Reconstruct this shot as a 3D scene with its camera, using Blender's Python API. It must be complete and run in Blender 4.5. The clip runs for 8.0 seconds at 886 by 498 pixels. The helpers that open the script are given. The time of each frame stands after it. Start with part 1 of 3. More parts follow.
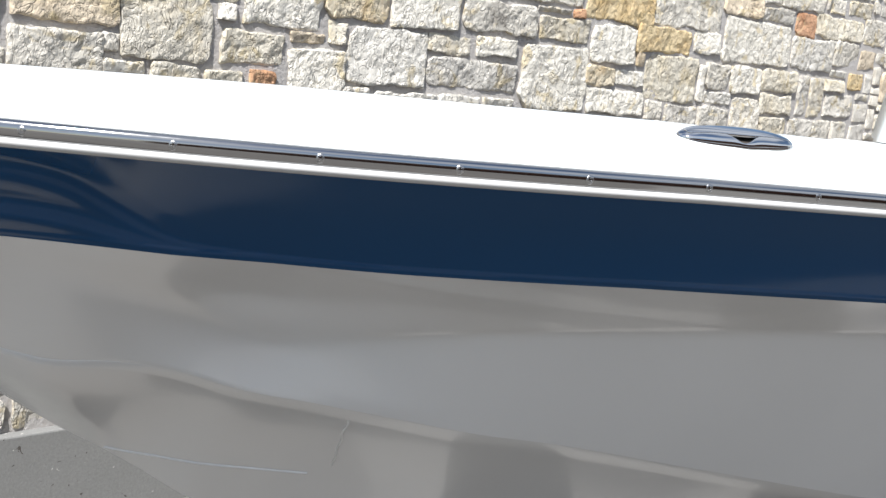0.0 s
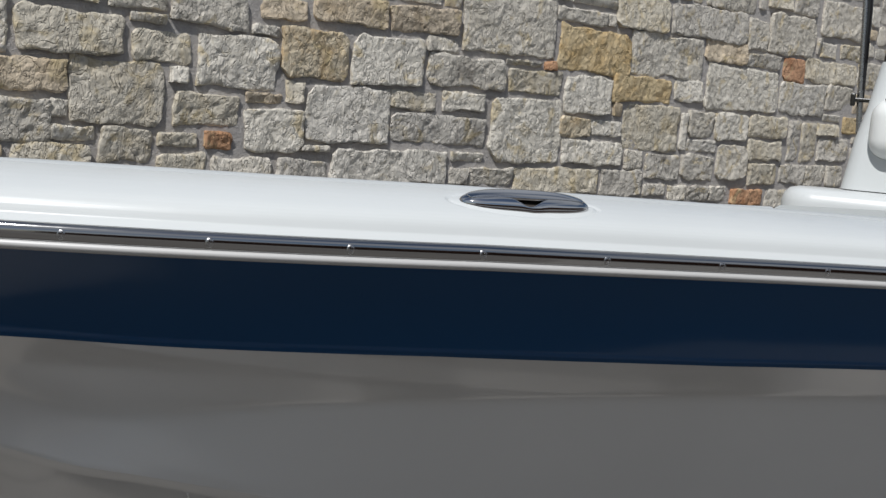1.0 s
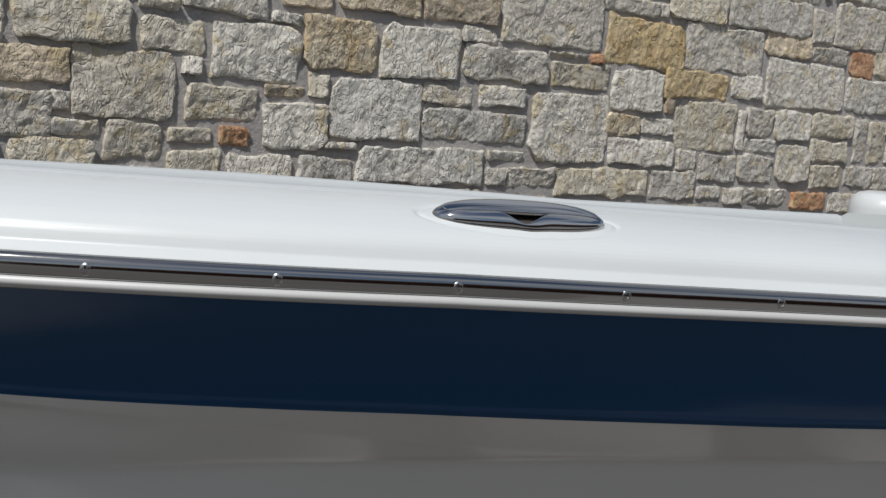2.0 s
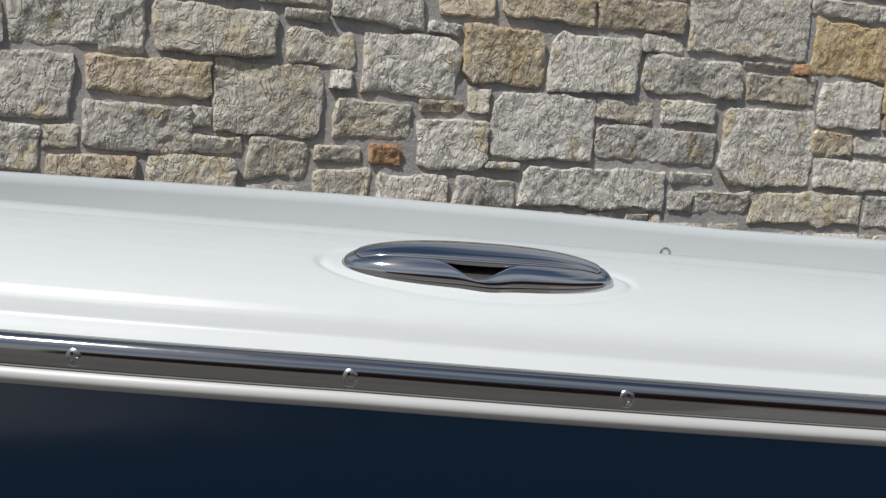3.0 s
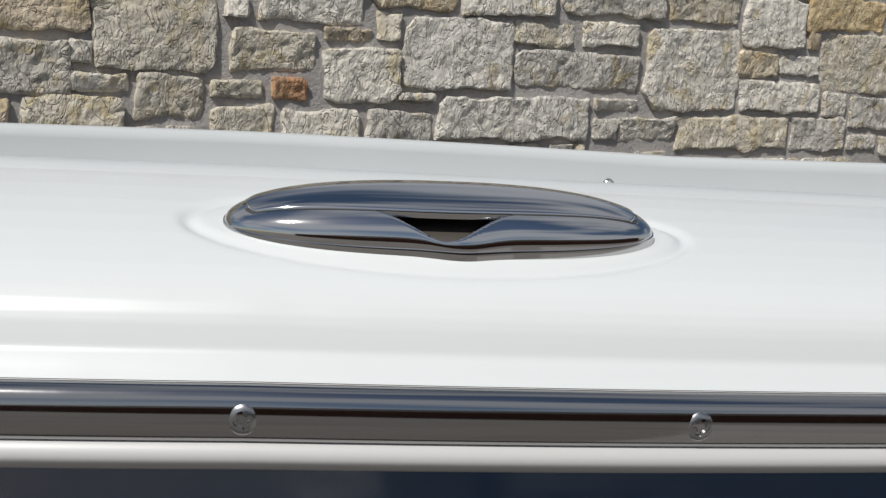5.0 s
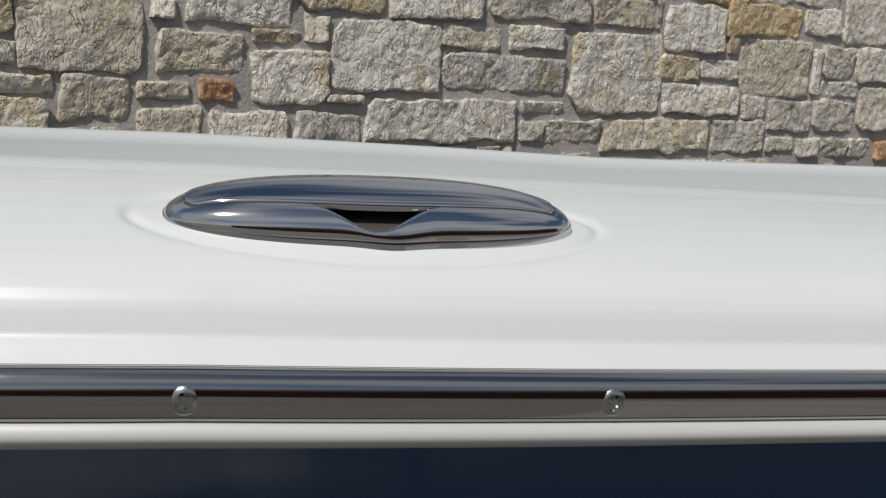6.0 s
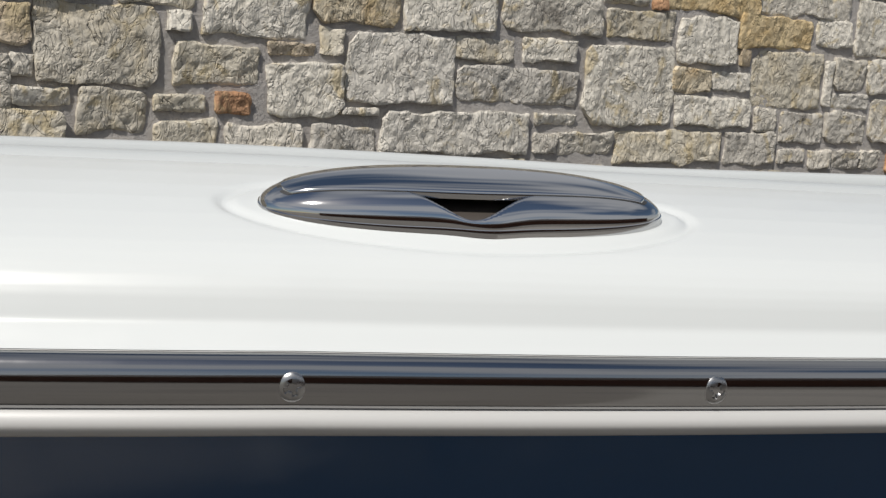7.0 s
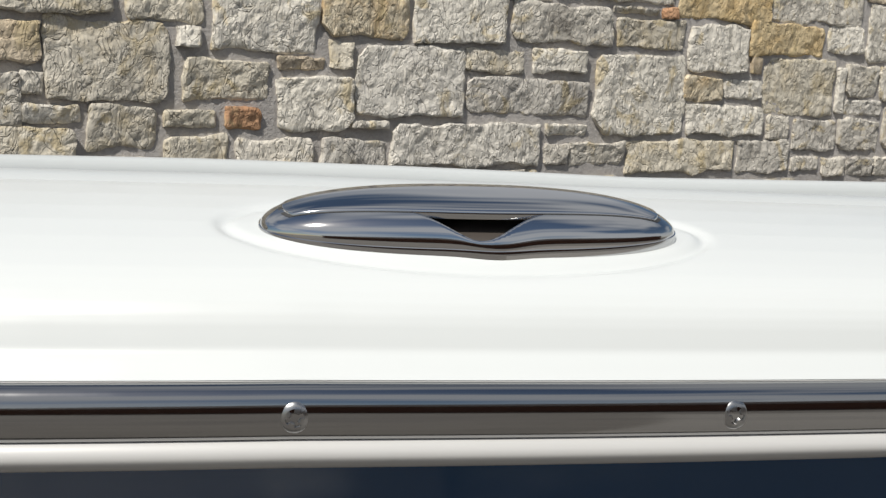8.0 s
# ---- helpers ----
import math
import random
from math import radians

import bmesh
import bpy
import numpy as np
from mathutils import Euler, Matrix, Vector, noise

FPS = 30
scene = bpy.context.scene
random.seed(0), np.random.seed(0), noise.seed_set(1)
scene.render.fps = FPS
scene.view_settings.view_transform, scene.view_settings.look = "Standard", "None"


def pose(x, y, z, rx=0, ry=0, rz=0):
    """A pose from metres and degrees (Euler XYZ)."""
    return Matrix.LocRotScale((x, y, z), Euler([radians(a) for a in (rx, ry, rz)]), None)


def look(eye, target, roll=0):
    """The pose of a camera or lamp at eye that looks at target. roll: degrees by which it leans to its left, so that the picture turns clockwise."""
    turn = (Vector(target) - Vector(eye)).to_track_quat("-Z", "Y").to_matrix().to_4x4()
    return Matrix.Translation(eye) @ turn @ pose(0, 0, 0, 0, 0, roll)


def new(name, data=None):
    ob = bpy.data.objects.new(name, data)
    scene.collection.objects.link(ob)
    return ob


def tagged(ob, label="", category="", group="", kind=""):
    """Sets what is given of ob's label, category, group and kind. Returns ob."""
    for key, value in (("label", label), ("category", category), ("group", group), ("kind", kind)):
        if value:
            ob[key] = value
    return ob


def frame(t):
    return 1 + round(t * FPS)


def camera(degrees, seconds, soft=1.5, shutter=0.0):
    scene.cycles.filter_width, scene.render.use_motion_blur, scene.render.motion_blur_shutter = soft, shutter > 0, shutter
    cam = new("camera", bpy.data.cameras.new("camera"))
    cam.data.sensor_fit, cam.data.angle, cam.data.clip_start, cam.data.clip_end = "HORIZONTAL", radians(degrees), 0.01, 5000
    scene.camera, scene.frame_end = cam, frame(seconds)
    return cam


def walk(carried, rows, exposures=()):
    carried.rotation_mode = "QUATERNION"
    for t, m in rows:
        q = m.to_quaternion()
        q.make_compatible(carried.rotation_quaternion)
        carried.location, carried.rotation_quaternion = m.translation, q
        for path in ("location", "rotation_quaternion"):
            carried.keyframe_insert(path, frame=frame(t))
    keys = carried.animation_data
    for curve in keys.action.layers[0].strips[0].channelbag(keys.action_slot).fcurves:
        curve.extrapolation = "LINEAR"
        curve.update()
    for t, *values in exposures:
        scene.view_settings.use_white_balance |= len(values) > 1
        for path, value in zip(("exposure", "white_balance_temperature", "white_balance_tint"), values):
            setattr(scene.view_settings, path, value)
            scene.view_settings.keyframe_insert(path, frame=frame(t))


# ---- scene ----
cam = camera(43.5, 8.0, soft=1.4)

PATH = [
    (0, (-1.244, -0.823, 1.635), (0.111, 0.608, 1.293), 6.0),
    (0.3, (-1.174, -0.887, 1.658), (0.216, 0.518, 1.354), 4.1),
    (0.5, (-1.105, -0.939, 1.675), (0.26, 0.497, 1.404), 4.1),
    (0.8, (-1.011, -1.006, 1.687), (0.306, 0.479, 1.438), 4.2),
    (1, (-0.959, -1.027, 1.688), (0.341, 0.471, 1.427), 4.5),
    (1.2, (-0.916, -1.023, 1.687), (0.356, 0.496, 1.412), 4.4),
    (2.3, (-0.532, -0.735, 1.673), (0.652, 0.856, 1.412), 4.8),
    (2.5, (-0.441, -0.705, 1.669), (0.683, 0.929, 1.411), 4.6),
    (2.8, (-0.316, -0.662, 1.677), (0.639, 1.075, 1.411), 4.5),
    (3, (-0.254, -0.628, 1.676), (0.627, 1.148, 1.409), 4.5),
    (3.2, (-0.215, -0.577, 1.672), (0.619, 1.216, 1.37), 4.0),
    (3.3, (-0.2046, -0.5498, 1.672), (0.6376, 1.2402, 1.376), 4.07),
    (3.5, (-0.193, -0.491, 1.666), (0.67, 1.291, 1.385), 4.2),
    (3.8, (-0.175, -0.43, 1.652), (0.768, 1.305, 1.336), 3.1),
    (4, (-0.156, -0.392, 1.644), (0.848, 1.3, 1.287), 3.3),
    (4.2, (-0.148, -0.372, 1.645), (0.865, 1.312, 1.274), 3.1),
    (5.3, (-0.141, -0.368, 1.638), (0.886, 1.309, 1.276), 2.9),
    (5.5, (-0.144, -0.375, 1.638), (0.914, 1.286, 1.283), 2.9),
    (6, (-0.156, -0.392, 1.639), (0.971, 1.222, 1.284), 3.3),
    (6.3, (-0.163, -0.401, 1.64), (0.967, 1.207, 1.269), 3.6),
    (6.5, (-0.166, -0.393, 1.634), (0.961, 1.213, 1.248), 4.0),
    (6.8, (-0.183, -0.375, 1.627), (0.927, 1.25, 1.265), 3.4),
    (7, (-0.189, -0.37, 1.625), (0.934, 1.252, 1.297), 3.1),
    (7.5, (-0.182, -0.357, 1.627), (0.932, 1.272, 1.305), 2.4),
    (8, (-0.178, -0.358, 1.627), (0.927, 1.28, 1.318), 2.3),
]
EXPOSURE = [(0.0, 0.87, 6190, 10), (0.3, 0.43, 6190, 10), (0.6, -0.03, 6210, 10), (1.0, -0.33, 6240, 10), (2.5, -0.36, 6280, 10), (3.5, -0.20, 6380, 10), (4.2, -0.19, 6430, 10),
            (5.5, -0.30, 6470, 10), (6.0, -0.39, 6510, 10), (6.6, -0.29, 6570, 10), (7.2, -0.14, 6600, 10), (8.0, -0.02, 6620, 9)]
walk(cam, [(t, look(eye, target, roll)) for t, eye, target, roll in PATH], EXPOSURE)

# ---- daylight ----
SUN_TO = Vector((-0.545, -0.305, 0.78)).normalized()
elevation = math.asin(SUN_TO.z)
world = bpy.data.worlds.new("sky")
scene.world = world
world.use_nodes = True
wt = world.node_tree
sky = wt.nodes.new("ShaderNodeTexSky")
sky.sky_type = "NISHITA"
sky.sun_disc = False
sky.sun_elevation = elevation
sky.sun_rotation = math.atan2(SUN_TO.x, SUN_TO.y)
sky.air_density = 1.2
sky.dust_density = 0.6
wt.nodes["Background"].inputs[1].default_value = 0.07
# thin fair-weather cloud all over the sky
where = wt.nodes.new("ShaderNodeTexCoord")
stretch = wt.nodes.new("ShaderNodeMapping")
stretch.inputs["Scale"].default_value = (1.0, 1.3, 2.8)
cloud = wt.nodes.new("ShaderNodeTexNoise")
cloud.inputs["Scale"].default_value = 1.15
cloud.inputs["Detail"].default_value = 2.2
cloud.inputs["Roughness"].default_value = 0.5
cover = wt.nodes.new("ShaderNodeMapRange")
cover.inputs["From Min"].default_value = 0.43
cover.inputs["From Max"].default_value = 0.58
cover.inputs["To Max"].default_value = 0.75
veil = wt.nodes.new("ShaderNodeMix")
veil.data_type = "RGBA"
veil.inputs[7].default_value = (9.0, 9.2, 9.6, 1)
wt.links.new(where.outputs["Generated"], stretch.inputs["Vector"])
wt.links.new(stretch.outputs[0], cloud.inputs["Vector"])
wt.links.new(cloud.outputs["Fac"], cover.inputs["Value"])
wt.links.new(cover.outputs[0], veil.inputs[0])
wt.links.new(sky.outputs[0], veil.inputs[6])
wt.links.new(veil.outputs[2], wt.nodes["Background"].inputs[0])
sun = new("sun", bpy.data.lights.new("sun", "SUN"))
sun.data.energy = 5.0
sun.data.angle = radians(0.53)
sun.data.color = (1.0, 0.97, 0.92)
sun.matrix_world = look(SUN_TO * 20, (0, 0, 0))


# ---- materials ----
def material(name, colour, rough=0.5, metal=0.0, coat=0.0, spec=0.5):
    m = bpy.data.materials.new(name)
    m.use_nodes = True
    b = m.node_tree.nodes["Principled BSDF"]
    b.inputs["Base Color"].default_value = (*colour, 1)
    b.inputs["Roughness"].default_value = rough
    b.inputs["Metallic"].default_value = metal
    b.inputs["Coat Weight"].default_value = coat
    b.inputs["Coat Roughness"].default_value = 0.03
    b.inputs["Specular IOR Level"].default_value = spec
    return m


def coords(m, random_offset=False):
    nt = m.node_tree
    tc = nt.nodes.new("ShaderNodeTexCoord")
    if not random_offset:
        return tc.outputs["Object"]
    info = nt.nodes.new("ShaderNodeObjectInfo")
    mul = nt.nodes.new("ShaderNodeMath")
    mul.operation = "MULTIPLY"
    mul.inputs[1].default_value = 37.0
    nt.links.new(info.outputs["Random"], mul.inputs[0])
    add = nt.nodes.new("ShaderNodeVectorMath")
    nt.links.new(tc.outputs["Object"], add.inputs[0])
    nt.links.new(mul.outputs[0], add.inputs[1])
    return add.outputs[0]


def noise_tex(m, vec, scale, detail=6.0, rough=0.6, distortion=0.0):
    n = m.node_tree.nodes.new("ShaderNodeTexNoise")
    n.inputs["Scale"].default_value = scale
    n.inputs["Detail"].default_value = detail
    n.inputs["Roughness"].default_value = rough
    n.inputs["Distortion"].default_value = distortion
    m.node_tree.links.new(vec, n.inputs["Vector"])
    return n.outputs["Fac"]


def ramp(m, fac, stops):
    r = m.node_tree.nodes.new("ShaderNodeValToRGB")
    e = r.color_ramp.elements
    while len(e) < len(stops):
        e.new(0.5)
    for k, (p, c) in enumerate(stops):
        e[k].position = p
        e[k].color = (*c, 1) if len(c) == 3 else c
    m.node_tree.links.new(fac, r.inputs[0])
    return r.outputs[0]


def mix(m, fac, a, b, mode="MIX"):
    n = m.node_tree.nodes.new("ShaderNodeMix")
    n.data_type = "RGBA"
    n.blend_type = mode
    for sock, v in ((n.inputs[0], fac), (n.inputs[6], a), (n.inputs[7], b)):
        if isinstance(v, (int, float)):
            sock.default_value = v
        elif isinstance(v, tuple):
            sock.default_value = (*v, 1)
        else:
            m.node_tree.links.new(v, sock)
    return n.outputs[2]


def bump(m, height, strength, distance, normal=None):
    n = m.node_tree.nodes.new("ShaderNodeBump")
    n.inputs["Strength"].default_value = strength
    n.inputs["Distance"].default_value = distance
    m.node_tree.links.new(height, n.inputs["Height"])
    if normal is not None:
        m.node_tree.links.new(normal, n.inputs["Normal"])
    return n.outputs[0]


def into(m, socket, value):
    m.node_tree.links.new(value, m.node_tree.nodes["Principled BSDF"].inputs[socket])


def stone_material(name, base, stain, dark, stain_amount):
    """Split-faced building stone: clouded tone, weather stains, lichen specks and fine chisel relief."""
    m = material(name, base, 0.92, spec=0.2)
    v = coords(m, True)
    big = noise_tex(m, v, 6.5, 6, 0.66, 0.6)
    cloud = noise_tex(m, v, 15, 5, 0.62, 0.3)
    fine = noise_tex(m, v, 105, 3, 0.6, 0.4)
    pits = noise_tex(m, v, 46, 5, 0.62, 1.2)
    lo = tuple(c * 0.90 for c in base)
    hi = tuple(min(0.95, c * 1.06) for c in base)
    c = ramp(m, fine, [(0.34, lo), (0.5, base), (0.66, hi)])
    c = mix(m, ramp(m, cloud, [(0.38, (0, 0, 0)), (0.66, (0.55, 0.55, 0.55))]), c, tuple(min(0.95, k * 1.14) for k in base))
    c = mix(m, ramp(m, big, [(0.52 - stain_amount, (0, 0, 0)), (0.70, (0.9, 0.9, 0.9))]), c, stain, "MIX")
    # warm blotches and grey lichen, each with its own outline
    blotch = noise_tex(m, v, 8.0, 5, 0.62, 0.9)
    c = mix(m, ramp(m, blotch, [(0.55, (0, 0, 0)), (0.64, (0.68, 0.68, 0.68))]), c, (0.48, 0.395, 0.235))
    lichen = noise_tex(m, v, 12, 6, 0.66, 0.6)
    c = mix(m, ramp(m, lichen, [(0.58, (0, 0, 0)), (0.68, (0.7, 0.7, 0.7))]), c, tuple(0.46 * k for k in base))
    c = mix(m, ramp(m, pits, [(0.30, (0.75, 0.75, 0.75)), (0.40, (0, 0, 0))]), c, dark)
    info = m.node_tree.nodes.new("ShaderNodeObjectInfo")
    tone = ramp(m, info.outputs["Random"], [(0.0, (0.97, 0.965, 0.965)), (0.5, (1.06, 1.045, 1.01)), (1.0, (1.13, 1.115, 1.085))])
    c = mix(m, 1.0, c, tone, "MULTIPLY")
    into(m, "Base Color", c)
    squash = m.node_tree.nodes.new("ShaderNodeMapping")
    squash.inputs["Scale"].default_value = (1.25, 1.0, 0.85)
    m.node_tree.links.new(v, squash.inputs["Vector"])
    grain = squash.outputs[0]
    n0 = bump(m, noise_tex(m, grain, 20, 2, 0.5, 0.9), 1.0, 0.0070)
    # split faces: smooth patches between rough ones, crossed by thin cracks
    patch = ramp(m, noise_tex(m, v, 8.5, 2, 0.5, 0.5), [(0.40, (0.45, 0.45, 0.45)), (0.60, (1, 1, 1))])
    chips = mix(m, 1.0, noise_tex(m, grain, 40, 3, 0.5, 1.5), patch, "MULTIPLY")
    n1 = bump(m, chips, 1.0, 0.0100, n0)
    crack = ramp(m, noise_tex(m, grain, 8, 3, 0.5, 1.8), [(0.475, (1, 1, 1)), (0.497, (0, 0, 0)), (0.503, (0.85, 0.85, 0.85)), (0.53, (1, 1, 1))])
    n2 = bump(m, crack, 1.0, 0.0050, n1)
    into(m, "Normal", bump(m, fine, 1.0, 0.0016, n2))
    return m


STONE = {
    "g": stone_material("grey_limestone", (0.530, 0.500, 0.448), (0.430, 0.400, 0.342), (0.27, 0.245, 0.22), 0.02),
    "w": stone_material("pale_limestone", (0.590, 0.562, 0.508), (0.500, 0.470, 0.408), (0.35, 0.32, 0.285), 0.0),
    "d": stone_material("dark_stained_limestone", (0.545, 0.515, 0.462), (0.235, 0.218, 0.195), (0.17, 0.158, 0.146), 0.0),
    "y": stone_material("buff_limestone", (0.525, 0.488, 0.415), (0.455, 0.385, 0.260), (0.29, 0.25, 0.195), 0.03),
    "t": stone_material("tan_limestone", (0.520, 0.445, 0.345), (0.445, 0.350, 0.235), (0.32, 0.26, 0.20), 0.03),
    "b": stone_material("brown_stained_limestone", (0.530, 0.470, 0.365), (0.400, 0.265, 0.115), (0.22, 0.18, 0.135), 0.05),
    "o": stone_material("ochre_sandstone", (0.510, 0.415, 0.265), (0.460, 0.315, 0.140), (0.27, 0.19, 0.11), 0.08),
    "r": stone_material("rust_red_sandstone", (0.45, 0.270, 0.165), (0.38, 0.170, 0.080), (0.20, 0.105, 0.06), 0.07),
}


def mortar_material():
    m = material("grey_mortar", (0.39, 0.368, 0.35), 0.95, spec=0.2)
    v = coords(m)
    fine = noise_tex(m, v, 60, 6, 0.7)
    big = noise_tex(m, v, 2.2, 4, 0.6)
    c = ramp(m, fine, [(0.3, (0.335, 0.316, 0.300)), (0.7, (0.45, 0.424, 0.404))])
    c = mix(m, ramp(m, big, [(0.4, (0, 0, 0)), (0.7, (0.5, 0.5, 0.5))]), c, (0.30, 0.28, 0.26))
    into(m, "Base Color", c)
    into(m, "Normal", bump(m, fine, 0.7, 0.01))
    return m


MORTAR = mortar_material()


def concrete_material(name, base, scale=1.0, speck=0.70):
    m = material(name, base, 0.9, spec=0.25)
    v = coords(m)
    fine = noise_tex(m, v, 90 * scale, 6, 0.7)
    big = noise_tex(m, v, 1.3 * scale, 6, 0.65, 0.5)
    c = ramp(m, fine, [(0.3, tuple(0.82 * k for k in base)), (0.7, tuple(1.12 * k for k in base))])
    c = mix(m, ramp(m, big, [(0.35, (0, 0, 0)), (0.75, (0.7, 0.7, 0.7))]), c, tuple(0.74 * k for k in base))
    specks = noise_tex(m, v, 38 * scale, 2, 0.5)
    c = mix(m, ramp(m, specks, [(speck, (0, 0, 0)), (speck + 0.03, (0.8, 0.8, 0.8))]), c, (0.08, 0.07, 0.06))
    into(m, "Base Color", c)
    into(m, "Normal", bump(m, fine, 0.4, 0.004))
    return m


PAVING = concrete_material("speckled_paving_concrete", (0.135, 0.132, 0.125), 1.3)
FOOTING = concrete_material("pitted_footing_concrete", (0.215, 0.212, 0.202), 1.0, 0.80)


def pit_holes(m):
    """Small dark blow holes and pale chips in cast concrete."""
    nt = m.node_tree
    b = nt.nodes["Principled BSDF"].inputs["Base Color"]
    was = b.links[0].from_socket
    v = coords(m)
    holes = noise_tex(m, v, 24, 3, 0.5, 1.2)
    chips = noise_tex(m, v, 31, 2, 0.5, 0.8)
    c = mix(m, ramp(m, holes, [(0.70, (0, 0, 0)), (0.715, (0.9, 0.9, 0.9))]), was, (0.06, 0.05, 0.042))
    c = mix(m, ramp(m, chips, [(0.735, (0, 0, 0)), (0.75, (0.6, 0.6, 0.6))]), c, (0.5, 0.48, 0.44))
    nt.links.new(c, b)


pit_holes(FOOTING)
GROUND = concrete_material("yard_concrete", (0.175, 0.163, 0.150), 0.6)
# for the unseen strip that the navy band mirrors as dark
MIRRORED_DARK = concrete_material("mirrored_dark_strip", (0.042, 0.040, 0.038), 1.6)


def slab_tones(m):
    """Cast slabs of different age: tone by slab, with dark joints."""
    nt = m.node_tree
    b = nt.nodes["Principled BSDF"].inputs["Base Color"]
    was = b.links[0].from_socket
    br = nt.nodes.new("ShaderNodeTexBrick")
    br.offset = 0.5
    for key, value in (("Scale", 1.0), ("Mortar Size", 0.005), ("Brick Width", 1.35), ("Row Height", 0.62)):
        br.inputs[key].default_value = value
    br.inputs["Color1"].default_value = (0.91, 0.91, 0.92, 1)
    br.inputs["Color2"].default_value = (1.09, 1.085, 1.07, 1)
    br.inputs["Mortar"].default_value = (0.55, 0.55, 0.55, 1)
    nt.links.new(coords(m), br.inputs["Vector"])
    nt.links.new(mix(m, 1.0, was, br.outputs["Color"], "MULTIPLY"), b)


# pale tone of the unseen slab that bounces light onto the hull
BOUNCE_SLAB = concrete_material("bounce_slab_concrete", (0.270, 0.256, 0.238), 0.6)
slab_tones(GROUND)
slab_tones(BOUNCE_SLAB)


def gelcoat(name, colour, rough, wave):
    m = material(name, colour, rough)
    v = coords(m)
    slow = noise_tex(m, v, 3.0, 3, 0.5)
    c = ramp(m, slow, [(0.3, tuple(0.965 * k for k in colour)), (0.7, colour)])
    into(m, "Base Color", c)
    dust = noise_tex(m, v, 26, 6, 0.7)
    into(m, "Roughness", ramp(m, dust, [(0.35, (rough,) * 3), (0.75, (rough + 0.12,) * 3)]))
    into(m, "Normal", bump(m, slow, wave, 0.01))
    return m


WHITE = gelcoat("white_gelcoat", (0.560, 0.578, 0.574), 0.28, 0.02)
HULL_WHITE = gelcoat("white_hull_gelcoat", (0.68, 0.68, 0.67), 0.10, 0.03)
HULL_WHITE.node_tree.nodes["Principled BSDF"].inputs["Coat Weight"].default_value = 0.35
WHITE.node_tree.nodes["Principled BSDF"].inputs["Specular IOR Level"].default_value = 0.36
NAVY = gelcoat("navy_blue_gelcoat", (0.014, 0.054, 0.132), 0.08, 0.04)
NAVY.node_tree.nodes["Principled BSDF"].inputs["Specular IOR Level"].default_value = 0.20
LINER = gelcoat("grey_white_liner", (0.45, 0.468, 0.468), 0.35, 0.02)
VINYL = material("white_vinyl", (0.46, 0.455, 0.445), 0.40)
BLACK = material("black_acrylic", (0.012, 0.012, 0.013), 0.12)
DARK_LINE = material("dark_line", (0.03, 0.03, 0.03), 0.7)
# shade inside the cleat's finger hollow, put into the colour
HOLLOW_SHADE = material("hollow_shade_steel", (0.075, 0.064, 0.056), 0.45, metal=0.3)
CUSHION = material("white_marine_vinyl", (0.74, 0.75, 0.73), 0.42)
BROWN_BRICK = concrete_material("brown_brick", (0.13, 0.062, 0.042), 0.5)
DARK_ROOF = concrete_material("dark_roof", (0.05, 0.036, 0.032), 0.5)
TIMBER = concrete_material("grey_weathered_timber", (0.11, 0.10, 0.088), 2.0)


def steel_material(name, tone, rough):
    m = material(name, (tone, tone, tone * 1.0), rough, metal=1.0)
    v = coords(m)
    fine = noise_tex(m, v, 70, 5, 0.7)
    into(m, "Roughness", ramp(m, fine, [(0.3, (rough,) * 3), (0.8, (rough + 0.04,) * 3)]))
    slow = noise_tex(m, v, 14, 2, 0.5)
    into(m, "Normal", bump(m, slow, 0.03, 0.004))
    return m


STEEL = steel_material("polished_stainless", 0.54, 0.04)
RAIL_STEEL = steel_material("weathered_rail_stainless", 0.35, 0.075)
STEEL_DULL = steel_material("stainless_screw", 0.36, 0.26)


# ---- mesh helpers ----
def mesh_ob(name, verts, faces, mat, parent=None, label="", smooth=False, auto=None):
    me = bpy.data.meshes.new(name)
    me.from_pydata(verts, [], faces)
    me.update()
    if smooth:
        for p in me.polygons:
            p.use_smooth = True
    if auto is not None:
        me.set_sharp_from_angle(angle=radians(auto))
    me.materials.append(mat)
    ob = new(name, me)
    if parent is not None:
        ob.parent = parent
    if label:
        ob["label"] = label
    return ob


def part(name, bm, mat, parent, label="", smooth=False):
    bmesh.ops.recalc_face_normals(bm, faces=bm.faces)
    me = bpy.data.meshes.new(name)
    bm.to_mesh(me)
    bm.free()
    for p in me.polygons:
        p.use_smooth = smooth
    if smooth:
        me.set_sharp_from_angle(angle=radians(40))
    me.materials.append(mat)
    ob = new(name, me)
    if parent is not None:
        ob.parent = parent
    if label:
        ob["label"] = label
    return ob


def grid_faces(rows, cols, flip=False):
    out = []
    for i in range(rows - 1):
        for j in range(cols - 1):
            a, b, c, d = i * cols + j, i * cols + j + 1, (i + 1) * cols + j + 1, (i + 1) * cols + j
            out.append((a, d, c, b) if flip else (a, b, c, d))
    return out


def box_bm(x0, y0, z0, x1, y1, z1, bevel=0.0, segments=2):
    bm = bmesh.new()
    bmesh.ops.create_cube(bm, size=1, matrix=Matrix.Translation(((x0 + x1) / 2, (y0 + y1) / 2, (z0 + z1) / 2)) @ Matrix.Diagonal((x1 - x0, y1 - y0, z1 - z0, 1)))
    if bevel:
        bmesh.ops.bevel(bm, geom=list(bm.edges), offset=bevel, segments=segments, affect="EDGES", profile=0.5)
    return bm


